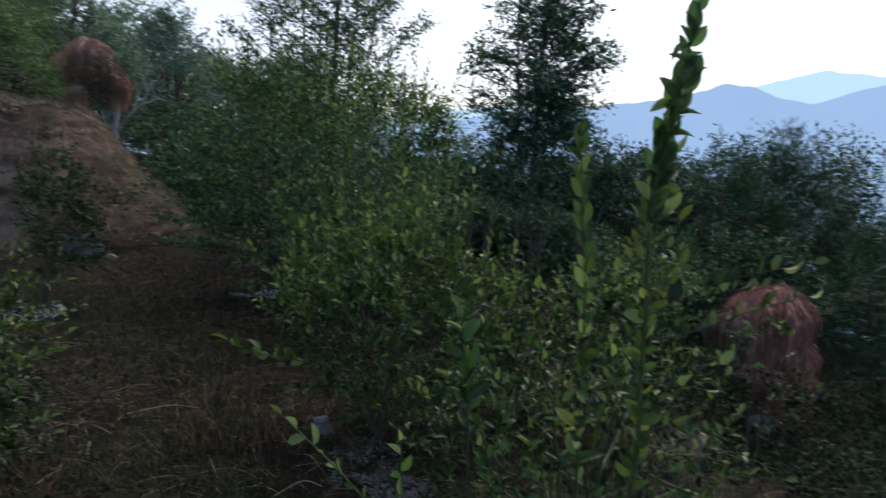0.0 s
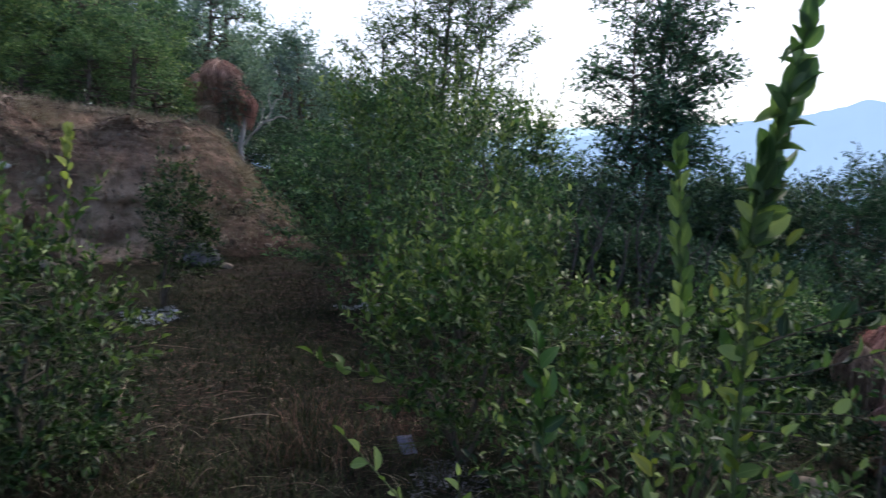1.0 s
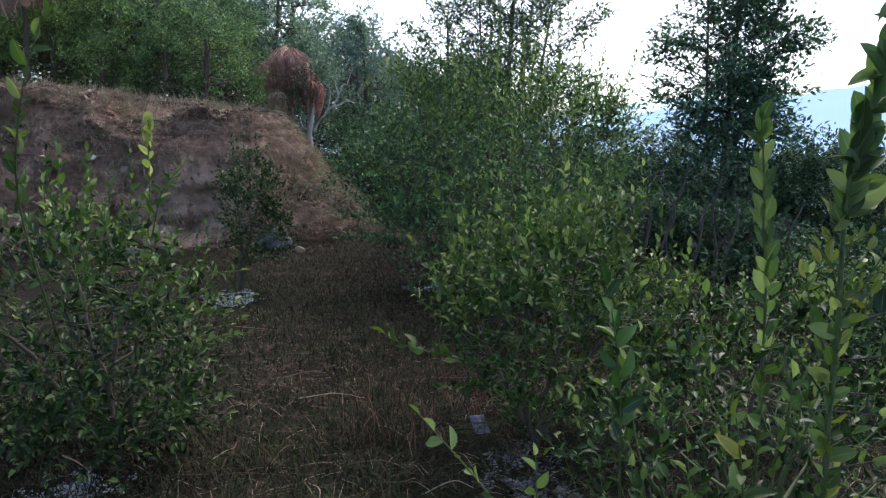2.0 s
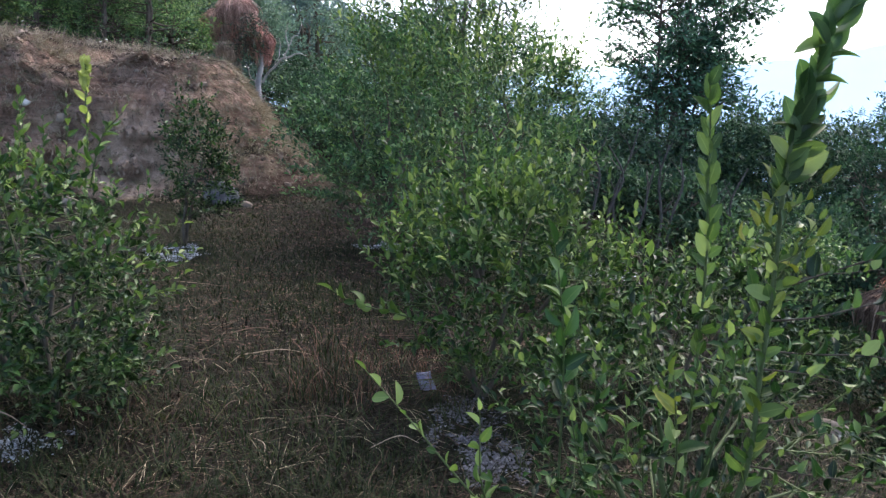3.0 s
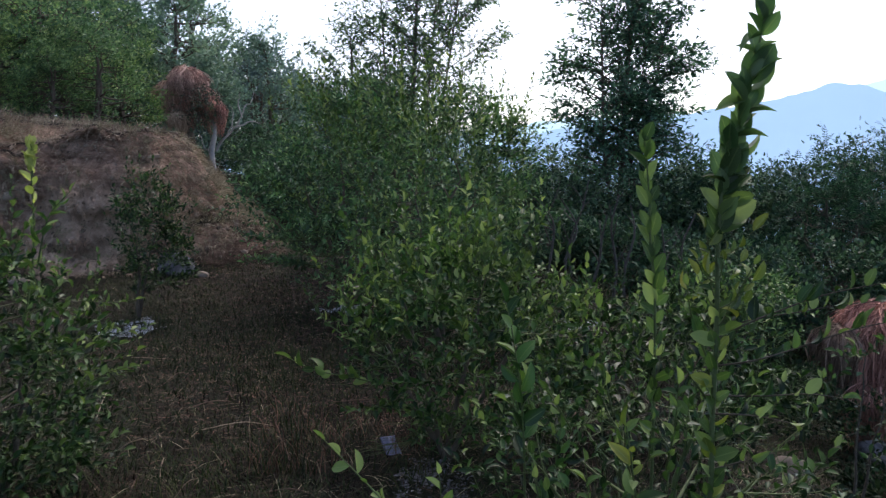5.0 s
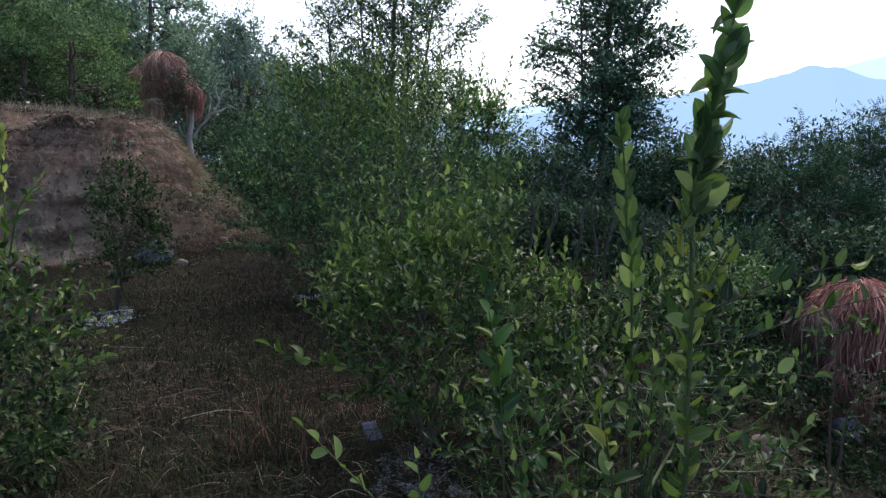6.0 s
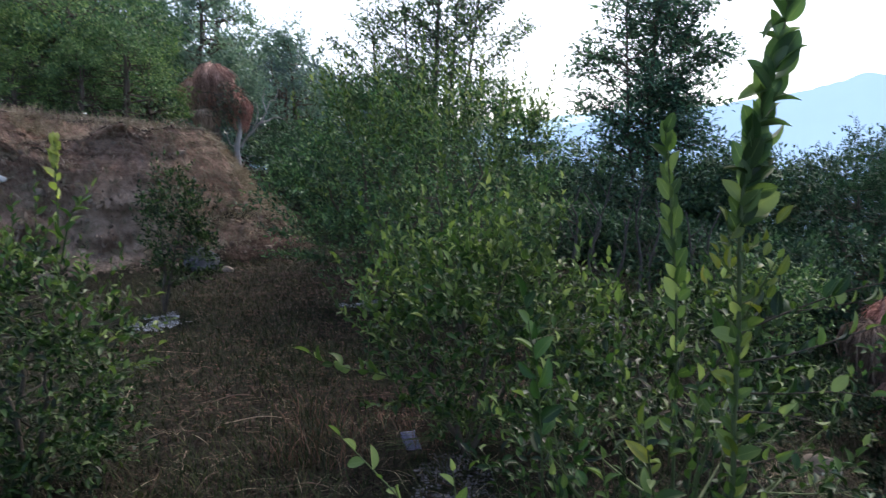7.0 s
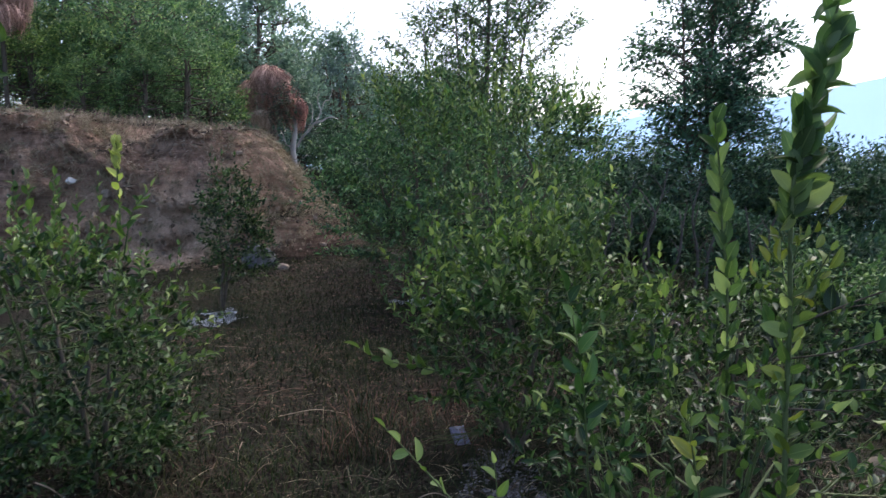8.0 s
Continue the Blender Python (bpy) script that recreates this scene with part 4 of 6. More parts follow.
def left_bush():
    b = (-1.9, 2.75)
    low = np.random.default_rng(42)
    hem = [(-2.05 + 0.62 * math.cos(p) * q, 2.75 + 0.5 * math.sin(p) * q, z) for p, q, z in zip(low.uniform(0, 6.28, 260), low.uniform(0.5, 1.05, 260), low.uniform(0.08, 0.5, 260))]
    ob = bush("lemon_bush", "dense lemon bush with one pale yellow shoot tip", "lemon bush", 41, b,
              [(-1.9, 2.8, 0.8), (-2.2, 2.9, 0.9), (-1.75, 2.7, 0.6), (-2.4, 2.6, 0.7)],
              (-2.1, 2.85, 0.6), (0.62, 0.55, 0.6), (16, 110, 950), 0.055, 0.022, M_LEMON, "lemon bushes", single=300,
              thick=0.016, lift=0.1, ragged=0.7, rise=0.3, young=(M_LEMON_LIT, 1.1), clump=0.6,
              spikes=30, spike=0.3, extra=[(-1.45, 2.7, 0.75), (-1.3, 2.68, 0.42), (-1.32, 2.8, 0.9), (-2.2, 2.8, 1.4)] + hem)
    rng = np.random.default_rng(6)
    o = (b[0], b[1], drop(*b) - 0.02)
    shoot(ob, o, rng, [(-1.85, 2.85, 0.6), (-1.85, 3.0, 1.08), (-1.84, 3.0, 1.4), (-1.83, 3.0, 1.53)], 0.005, 0.075, 0.026,
          [(0.72, M_LEMON_LIT), (1.01, M_LEMON_PALE)], 0.3, rise=0.45, spread_out=0.5)
    shoot(ob, o, rng, [(-1.835, 3.0, 1.4), (-1.83, 3.0, 1.48), (-1.83, 2.99, 1.54)], 0.004, 0.075, 0.009, [(1.01, M_LEMON_PALE)], 0.1, rise=0.35, spread_out=0.6, shapes=LEAF_WHIP, face=0.3)
    shoot(ob, o, rng, [(-1.84, 3.0, 1.0), (-1.75, 2.95, 1.22), (-1.62, 2.9, 1.34)], 0.004, 0.085, 0.03, [(1.01, M_LEMON_LIT)], 0.2, rise=0.3)
    shoot(ob, o, rng, [(-2.1, 2.85, 0.7), (-2.2, 2.9, 1.1), (-2.22, 2.9, 1.38)], 0.004, 0.08, 0.03, [(1.01, M_LEMON_LIT)], 0.2, rise=0.4)
    shoot(ob, o, rng, [(-1.95, 2.5, 0.6), (-1.85, 2.2, 1.2), (-1.7, 2.05, 1.55), (-1.57, 2.0, 1.8)], 0.005, 0.1, 0.035, [(1.01, M_LEMON_LIT)], 0.45, rise=0.4, flat=0.2, face=0.5)
    shoot(ob, o, rng, [(-1.6, 2.75, 0.5), (-1.4, 2.7, 0.62), (-1.25, 2.7, 0.66)], 0.004, 0.07, 0.03, [(1.01, M_LEMON_LIT)], 0.2, rise=0.4)
    return ob


left_bush()

side = np.random.default_rng(52)
leaning = [(x, 5.25 + y, z) for x, y, z in zip(side.uniform(0.12, 0.55, 110), side.uniform(-0.2, 0.2, 110), side.uniform(0.9, 2.0, 110))]
bush("lemon_tree", "tall lemon tree with upright twigs behind the low shrub", "lemon tree", 51, (-0.1, 5.3),
     [(-0.3, 5.2, 1.2), (0.15, 5.3, 1.3), (0.0, 5.4, 1.5)], (-0.16, 5.3, 1.02), (0.74, 0.6, 0.94), (16, 120, 1000), 0.06, 0.022, M_LEMON_FAR, "lemon trees", shape=LEAF_FAR,
     thick=0.02, lift=0.0, ragged=0.85, rise=0.4, young=(M_LEMON_LIT, 1.42), spikes=44, spike=0.55,
     extra=[(0.56, 5.2, 2.13), (0.42, 5.25, 1.95), (0.38, 5.3, 1.75), (-0.2, 5.3, 2.2), (0.0, 5.4, 2.1), (-0.6, 5.3, 1.95)] + leaning)
low = np.random.default_rng(62)
skirt = [(-0.68 + 1.15 * math.cos(p) * math.sqrt(q), 7.1 + 0.8 * math.sin(p) * math.sqrt(q), 0.4 + z) for p, q, z in zip(low.uniform(0, 6.28, 420), low.uniform(0.2, 1, 420), low.uniform(0.05, 0.75, 420))]
bush("lemon_tree", "broad dark green lemon tree on the terrace beside the path", "lemon tree", 61, (-1.1, 7.2),
     [(-1.5, 7.1, 1.2), (-0.8, 7.2, 1.5), (-0.3, 7.1, 1.3), (-1.2, 7.3, 1.6)], (-0.66, 7.1, 1.18), (1.38, 0.95, 1.14), (24, 200, 2300), 0.072, 0.027, M_LEMON_DEEP, "lemon trees", shape=LEAF_FAR,
     thick=0.03, lift=0.0, ragged=1.0, rise=0.35, young=(M_LEMON_LIT, 1.6), spikes=70, spike=0.6, clump=0.75,
     extra=[(-1.42, 6.5, 2.5), (-1.2, 6.9, 2.4), (-0.6, 6.8, 2.3), (0.4, 6.7, 2.0), (-1.6, 6.9, 1.9)] + skirt)
bush("lemon_tree", "small dark lemon sapling standing in a patch of ash", "lemon tree", 71, (-3.08, 6.65),
     [(-2.88, 6.7, 0.95), (-3.05, 6.6, 0.8)], (-2.92, 6.65, 0.88), (0.42, 0.4, 0.58), (14, 110, 900), 0.062, 0.022, M_LEMON, "lemon trees",
     thick=0.018, lift=0.0, ragged=0.8, cone=0.4, spikes=14, spike=0.2, rise=0.45, shape=LEAF_FAR, clump=0.7, extra=[(-2.84, 6.94, 1.5), (-2.9, 6.7, 1.42), (-2.8, 6.6, 1.3), (-3.0, 6.7, 1.25), (-3.15, 6.4, 0.55)])
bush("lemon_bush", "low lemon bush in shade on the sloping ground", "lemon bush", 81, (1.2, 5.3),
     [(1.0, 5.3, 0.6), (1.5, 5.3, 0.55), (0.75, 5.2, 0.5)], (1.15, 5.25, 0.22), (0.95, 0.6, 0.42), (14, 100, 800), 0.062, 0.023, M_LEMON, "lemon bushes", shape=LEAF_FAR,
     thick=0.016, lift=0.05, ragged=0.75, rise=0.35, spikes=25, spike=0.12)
bush("lemon_bush", "low lemon bush in shade on the sloping ground", "lemon bush", 82, (2.6, 6.6),
     [(2.4, 6.6, 0.3), (2.9, 6.6, 0.25)], (2.5, 6.6, 0.1), (0.9, 0.6, 0.6), (12, 80, 560), 0.07, 0.028, M_LEMON_FAR, "lemon bushes",
     thick=0.016, lift=0.05, ragged=0.6, rise=0.35)
bush("lemon_bush", "low spreading lemon bush among dry grass", "lemon bush", 83, (0.95, 3.5),
     [(0.8, 3.5, 0.5), (1.2, 3.5, 0.45), (1.0, 3.4, 0.6)], (0.98, 3.5, 0.4), (0.62, 0.5, 0.45), (12, 70, 420), 0.068, 0.024, M_LEMON, "lemon bushes",
     thick=0.014, lift=0.05, ragged=0.75, rise=0.35, young=(M_LEMON_LIT, 1.25), spikes=16, spike=0.1)
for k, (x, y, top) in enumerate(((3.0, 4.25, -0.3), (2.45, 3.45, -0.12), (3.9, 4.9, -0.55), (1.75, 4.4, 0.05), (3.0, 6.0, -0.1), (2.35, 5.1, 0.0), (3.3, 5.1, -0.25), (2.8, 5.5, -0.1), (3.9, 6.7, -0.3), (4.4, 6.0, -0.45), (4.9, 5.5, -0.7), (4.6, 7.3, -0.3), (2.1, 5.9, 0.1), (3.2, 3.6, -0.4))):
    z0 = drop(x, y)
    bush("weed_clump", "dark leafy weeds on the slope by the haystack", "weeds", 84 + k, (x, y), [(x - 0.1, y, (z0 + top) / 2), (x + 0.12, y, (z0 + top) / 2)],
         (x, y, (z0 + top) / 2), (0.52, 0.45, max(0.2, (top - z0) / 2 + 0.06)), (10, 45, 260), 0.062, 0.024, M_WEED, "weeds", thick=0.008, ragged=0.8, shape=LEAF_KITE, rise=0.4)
bush("lemon_sapling", "thin lemon sapling with yellow-green tips beside the haystack", "lemon sapling", 91, (2.2, 3.7),
     [(2.2, 3.7, 0.45), (2.35, 3.7, 0.3)], (2.25, 3.7, 0.2), (0.3, 0.3, 0.42), (5, 16, 40), 0.065, 0.03, M_LEMON, "lemon bushes",
     thick=0.009, lift=0.0, rise=0.45, young=(M_LEMON_LIT, 1.0))

# ======== wild trees and shrubs ========
def spray_tree(label, seed, base, top, reach, lean, limbs, leaf, mat, first=0.1, up=0.55, waist=0.4, thicken=3, stout=1.0):
    """A slender tree: limbs climb outward all round the trunk, each with flat sprays of leafy twigs."""
    rng = np.random.default_rng(seed)
    z0 = drop(*base) - 0.05
    o = np.array([base[0], base[1], z0])
    ob = thing("tree", tuple(o), label, "tree", "wild trees")
    h = top - z0
    leaders = []
    for m, (share, off) in enumerate(((1.0, 0.0), (0.9, 0.42), (0.84, -0.4), (0.74, 0.16))):
        a, q = m * 2.2 + seed, off * reach
        p = np.array([q, math.sin(a) * abs(q) * 0.8, 0])
        P = polyline([(0, 0, 0.0 if m == 0 else h * 0.08), np.array([lean * 0.2, 0, h * 0.35 * share]) + p * 0.6, np.array([lean * 0.7, 0.05, h * 0.7 * share]) + p, np.array([lean, 0, h * share]) + p * 1.25], 24)
        leaders.append(P)
        V, F = tubes([(P, np.linspace(0.07, 0.01, 24) * (1.0 if m == 0 else 0.55) * (0.5 + 0.5 * stout))], 8)
        part("trunk" if m == 0 else "limb", make_mesh("trunk", V, F, M_BARK), ob)
    twigs = []
    for k in range(limbs):
        f = first + (0.97 - first) * (k + rng.uniform(0, 1)) / limbs
        trunk = leaders[k % 4]
        p = np.array([np.interp(f * trunk[-1, 2], trunk[:, 2], trunk[:, c]) for c in range(3)])
        a = k * 2.4 + rng.normal() * 0.5
        L = reach * (smooth(0, waist, f) * 0.45 + 0.55) * (1 - smooth(waist, 1.05, f) * 0.55) * rng.uniform(0.4, 1.05) * (1.0 if k % 4 == 0 else 0.75)
        out = np.array([math.cos(a), math.sin(a), 0])
        q = p + out * L + np.array([0, 0, up * L * rng.uniform(0.5, 1.3)])
        P = bend(p, q, (p + q) / 2 + np.array([0, 0, 0.22 * L]) + rng.normal(size=3) * 0.09 * L, 9)
        V, F = tubes([(P, np.linspace(0.009 + 0.01 * L / reach, 0.002, 9) * stout)], 5)
        part("branch", make_mesh("branch", V, F, M_BARK), ob)
        n = max(5, int(L / 0.065))
        for m in range(n):
            s = 0.2 + 0.8 * (m + rng.uniform(0, 1)) / n
            c = P[min(8, int(s * 8))] + (P[min(8, int(s * 8) + 1)] - P[min(8, int(s * 8))]) * (s * 8 % 1)
            side = np.array([-out[1], out[0], 0]) * (1 if m % 2 else -1)
            d = unit(out * 0.7 + side * rng.uniform(0.4, 1.1) + np.array([0, 0, rng.uniform(-0.2, 0.8)]))
            e = c + d * L * rng.uniform(0.16, 0.42) * (1.2 - 0.5 * s)
            twigs.append((bend(c, e, (c + e) / 2 + np.array([0, 0, 0.03]), 5), np.linspace(0.004, 0.0015, 5)))
        twigs.append((P[5:], np.linspace(0.004, 0.002, 4)))
    V, F = tubes([(P[::2], r[::2]) if len(P) == 5 else (P, r) for P, r in twigs], 3)
    part("twig_tangle", make_mesh("twig_tangle", V, F, M_BARK), ob, kind="stuff")
    pos, heading, normal, size = leaves_on(rng, twigs, leaf * 0.42, leaf, 0.1, 0.75, -0.05, 0.9, thicken=thicken)
    V, F, uv = scatter(kite_shape(0.42, 0.2), pos, heading, normal, size)
    part("foliage", make_mesh("foliage", V, F, mat, uv), ob, kind="stuff")
    return ob


spray_tree("slender dark tree with layered leaves against the sky", 101, (3.15, 13.5), 6.8, 1.65, 0.25, 220, 0.15, M_TREE_DARK, 0.26, 0.42, 0.34, 2)
spray_tree("airy small-leaved tree rising behind the lemon trees", 111, (-0.62, 9.6), 5.4, 1.2, 0.15, 190, 0.085, M_TREE_SMALL, 0.28, 0.8, 0.6, 2, 0.45)
spray_tree("airy small-leaved tree rising behind the lemon trees", 112, (-1.35, 9.9), 3.3, 1.0, -0.1, 120, 0.085, M_TREE_SMALL, 0.3, 0.8, 0.55, 3, 0.5)
bush("tree", "thin young tree on the slope edge beyond the orchard", "tree", 121, (1.75, 15.5),
     [(1.7, 15.5, 1.6), (2.0, 15.5, 1.3)], (1.8, 15.5, 1.3), (0.6, 0.6, 1.0), (10, 50, 220), 0.09, 0.04, M_TREE_SMALL,
     "wild trees", thick=0.03, ragged=0.7, shape=LEAF_KITE)

SHRUBS = [(-5.3, 20.0, 1.4, 2.9), (-2.6, 13.6, 1.2, 1.95), (-4.3, 17.0, 1.3, 2.3), (-2.0, 16.0, 1.5, 2.3), (1.0, 15.5, 1.5, 1.6), (3.0, 15.8, 1.6, 2.1), (5.0, 15.5, 1.6, 2.1), (2.0, 14.2, 1.3, 1.5), (-0.4, 13.5, 1.3, 1.7), (0.7, 13.0, 1.3, 1.4), (1.8, 12.6, 1.4, 1.4), (2.8, 11.8, 1.3, 1.50), (3.9, 12.2, 1.4, 1.55), (5.0, 12.5, 1.6, 1.70), (5.0, 9.6, 1.3, 0.75), (3.7, 9.2, 1.1, 0.65), (1.2, 9.8, 1.0, 0.95), (2.4, 9.6, 1.0, 0.80), (-1.6, 12.5, 1.1, 1.80), (-3.65, 14.6, 0.7, 1.85), (5.8, 14.2, 1.7, 1.95), (7.4, 14.4, 1.6, 2.1), (9.6, 14.0, 1.5, 0.2), (11.8, 13.4, 1.8, 0.3)]
for k, (x, y, r, top) in enumerate(SHRUBS):
    z0 = drop(x, y)
    zc = (top + z0) / 2
    bush("shrub", "dark tangled shrub on the slope below the terrace", "shrub", 130 + k, (x, y), [(x - 0.3, y, zc + 0.2), (x + 0.3, y, zc + 0.3), (x, y, zc)],
         (x, y, zc), (r, r * 0.8, max(0.4, (top - z0) / 2)), (12, 70, 340), 0.115, 0.045, M_SHRUB, "slope shrubs", thick=0.03, ragged=0.7, shape=LEAF_KITE, thicken=5, clump=0.6)

FEATHERY = [(6.8, 12.2, 1.5, 1.9, 141), (7.75, 12.2, 1.2, 1.95, 142), (10.2, 11.8, 1.6, 0.2, 143), (5.9, 11.0, 1.2, 1.0, 144), (7.4, 10.4, 1.3, 0.7, 145), (6.2, 7.4, 1.15, 0.4, 146), (8.6, 9.2, 1.5, 0.6, 147)]
for x, y, r, top, seed in FEATHERY:
    z0 = drop(x, y)
    zc = (top + z0) / 2 + 0.2
    bush("feathery_tree", "dark feathery-leaved tree crowding the slope", "tree", seed, (x, y), [(x - 0.4, y, zc + 0.6), (x + 0.5, y, zc + 0.8), (x, y + 0.2, zc + 1.0)],
         (x, y, zc), (r, r * 0.8, max(0.6, (top - z0) / 2 + 0.1)), (20, 90, 560), 0.23, 0.055, M_FROND, "feathery trees", thick=0.05, ragged=0.75, shape=frond_shape(), lift=0.1, rise=0.15, flat=1.0, twig=M_BARK)

def thicket():
    """Crowded thin stems and leaves along the edge of the drop, too tangled to tell apart."""
    rng = np.random.default_rng(150)
    ob = thing("thicket", (4.0, 16.0, drop(4.0, 16.0)), "dark tangled thicket of thin stems along the drop", "thicket", kind="stuff")
    o = np.array([4.0, 16.0, drop(4.0, 16.0)])
    lines = []
    for _ in range(260):
        x, y = rng.uniform(-0.8, 16), rng.uniform(14.2, 18.0)
        if x > 7:
            y = rng.uniform(12.6, 16)
        z0 = drop(x, y) - 0.05
        top = np.interp(x / y, [0.0, 0.12, 0.22, 0.35, 0.5, 0.7, 1.1], [1.55, 1.4, 1.2, 1.2, 1.75, 2.1, 1.5]) * y / 15 - 0.1 + rng.normal() * 0.22
        p0, p1 = np.array([x, y, z0]), np.array([x + rng.normal() * 0.25, y + rng.normal() * 0.25, top])
        lines.append((bend(p0, p1, (p0 + p1) / 2 + rng.normal(size=3) * 0.12, 6), np.linspace(0.022, 0.006, 6)))
    V, F = tubes([(P - o, q) for P, q in lines], 4)
    part("stem_tangle", make_mesh("stem_tangle", V, F, M_BARK), ob, kind="stuff")
    pos, heading, normal, size = leaves_on(rng, lines, 0.06, 0.16, 0.12, 0.9, 0.1, 0.8, thicken=4)
    pos = pos + rng.normal(size=pos.shape) * 0.16
    V, F, uv = scatter(LEAF_KITE, pos - o, heading, normal, size)
    part("foliage", make_mesh("foliage", V, F, M_SHRUB, uv), ob, kind="stuff")


thicket()


def bare_sapling(x, y, top, seed):
    rng = np.random.default_rng(seed)
    z0 = drop(x, y) - 0.05
    ob = thing("bare_sapling", (x, y, z0), "thin pale bare sapling in the dark undergrowth", "sapling", "bare saplings")
    h = top - z0
    P = np.array([(0, 0, 0), (rng.normal() * 0.06, 0, h * 0.35), (rng.normal() * 0.12, 0, h * 0.7), (rng.normal() * 0.15, 0, h)])
    V, F = tubes([(polyline(P, 12), np.linspace(0.022, 0.008, 12))], 6)
    part("trunk", make_mesh("trunk", V, F, M_DEAD_BROWN), ob)
    for f in (0.45, 0.6, 0.75):
        p = polyline(P, 12)[int(f * 11)]
        q = p + np.array([rng.uniform(-0.25, 0.25), rng.uniform(-0.2, 0.2), rng.uniform(0.15, 0.4)])
        V, F = tubes([(bend(p, q, (p + q) / 2 + rng.normal(size=3) * 0.04, 6), np.linspace(0.009, 0.003, 6))], 5)
        part("branch", make_mesh("branch", V, F, M_DEAD_BROWN), ob)


for k, (x, y, top) in enumerate(((1.35, 8.0, 1.15), (1.6, 8.3, 0.95), (1.85, 8.1, 1.2), (2.1, 8.6, 1.05), (1.1, 8.5, 1.25), (2.45, 8.4, 0.9), (1.5, 8.9, 1.35), (2.8, 8.5, 0.95), (0.9, 8.2, 1.1))):
    bare_sapling(x, y, top, 160 + k)

# ======== hillside forest ========
def forest_tree(name, label, seed, h, r, mat, leaf, group, counts=(30, 160, 900), cone=0.15):
    rng = np.random.default_rng(seed)
    ob = thing(name, (0, 0, 0), label, "tree", group)
    stems = [(rng.uniform(-0.2, 0.2) * r, rng.uniform(-0.2, 0.2) * r, h * f) for f in (0.8, 0.65, 0.55)]
    levels = grow(rng, (0, 0, 0), stems, (0, 0, h * 0.53), (r, r, h * 0.47), counts, 0.0, cone, 0.6, h * 0.06, 0.02 * h, clump=0.9, lobes=48)
    woody_parts(ob, (0, 0, 0), levels, M_BARK, M_BARK, 14)
    pos, heading, normal, size = leaves_on(rng, levels[-1] + [(P[2:], q[2:]) for P, q in levels[-2]], leaf * 0.52, leaf, 0.1, 0.8, 0.1, 0.8, thicken=2)
    V, F, uv = scatter(LEAF_KITE, pos, heading, normal, size)
    part("crown", make_mesh("crown", V, F, mat, uv), ob, kind="stuff")
    return ob


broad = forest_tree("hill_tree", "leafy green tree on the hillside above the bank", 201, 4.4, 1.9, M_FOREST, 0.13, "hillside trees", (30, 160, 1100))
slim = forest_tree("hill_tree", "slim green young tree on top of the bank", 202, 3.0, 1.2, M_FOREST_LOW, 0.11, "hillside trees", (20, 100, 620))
dark = forest_tree("hill_tree", "tall tree high on the hillside, leaf colour paled for haze", 203, 6.5, 2.2, M_FOREST_HAZE, 0.2, "hillside trees", cone=0.4)
hazy = forest_tree("hill_tree", "distant grey-green tree, evening haze painted bluish into its leaves", 204, 6.0, 2.6, M_FOREST_FAR, 0.26, "far hillside trees", (24, 120, 700))
HILL = [
    (broad, [(-9.2, 15.5, 1.0), (-11.6, 16.5, 1.1), (-9.5, 18.8, 0.95), (-13.8, 15.0, 1.0), (-10.4, 19.5, 1.15), (-13.0, 20.0, 1.2), (-15.5, 18.0, 1.2), (-17.5, 21, 1.2), (-13.2, 13.4, 0.85), (-15, 12.4, 1.0), (-9.4, 21.8, 0.65), (-12.4, 22.4, 1.3)]),
    (slim, [(-7.4, 14.6, 0.9), (-10.2, 13.6, 0.7), (-8.9, 13.3, 0.55), (-11.6, 13.1, 0.75), (-7.9, 13.8, 0.6), (-8.0, 17.0, 0.9), (-12.6, 15.0, 0.8), (-9.3, 14.4, 0.85), (-8.3, 15.0, 0.8), (-11.2, 14.6, 1.0), (-12.9, 12.2, 0.9)]),
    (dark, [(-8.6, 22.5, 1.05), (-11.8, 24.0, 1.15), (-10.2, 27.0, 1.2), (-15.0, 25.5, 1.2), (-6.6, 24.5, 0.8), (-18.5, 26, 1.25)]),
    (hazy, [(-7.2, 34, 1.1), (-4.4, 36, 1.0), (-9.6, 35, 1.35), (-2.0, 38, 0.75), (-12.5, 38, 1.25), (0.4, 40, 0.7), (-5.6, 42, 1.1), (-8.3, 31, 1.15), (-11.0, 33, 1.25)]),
]
turn = random.Random(4)
for first, places in HILL:
    for k, (x, y, s) in enumerate(places):
        z = drop(x, y) - 0.05
        if first is hazy:
            z = 0.2
        m = pose(x, y, z, 0, 0, turn.uniform(0, 360))
        if k == 0:
            ob = first
            ob.matrix_basis = m
        else:
            ob = copy_thing(first, m)
        ob.scale = (s, s, s * turn.uniform(0.92, 1.1))

# ======== straw stacks and the dead tree ========
def strands(rng, pos, heading, length, width):
    """Thin straws, each a bent strip that droops."""
    n = len(pos)
    side = unit(np.cross(heading, rng.normal(size=(n, 3)))) * width[:, None]
    mid = pos + heading * (length * 0.55)[:, None]
    tip = mid + unit(heading + np.array([0, 0, -0.6])) * (length * 0.5)[:, None]
    V = np.stack([pos - side, pos + side, mid + side * 0.8, mid - side * 0.8, tip + side * 0.2, tip - side * 0.2], 1).reshape(-1, 3)
    b = (np.arange(n) * 6)[:, None]
    F = np.concatenate([b + np.array([[0, 1, 2, 3]]), b + np.array([[3, 2, 4, 5]])])
    return V, F


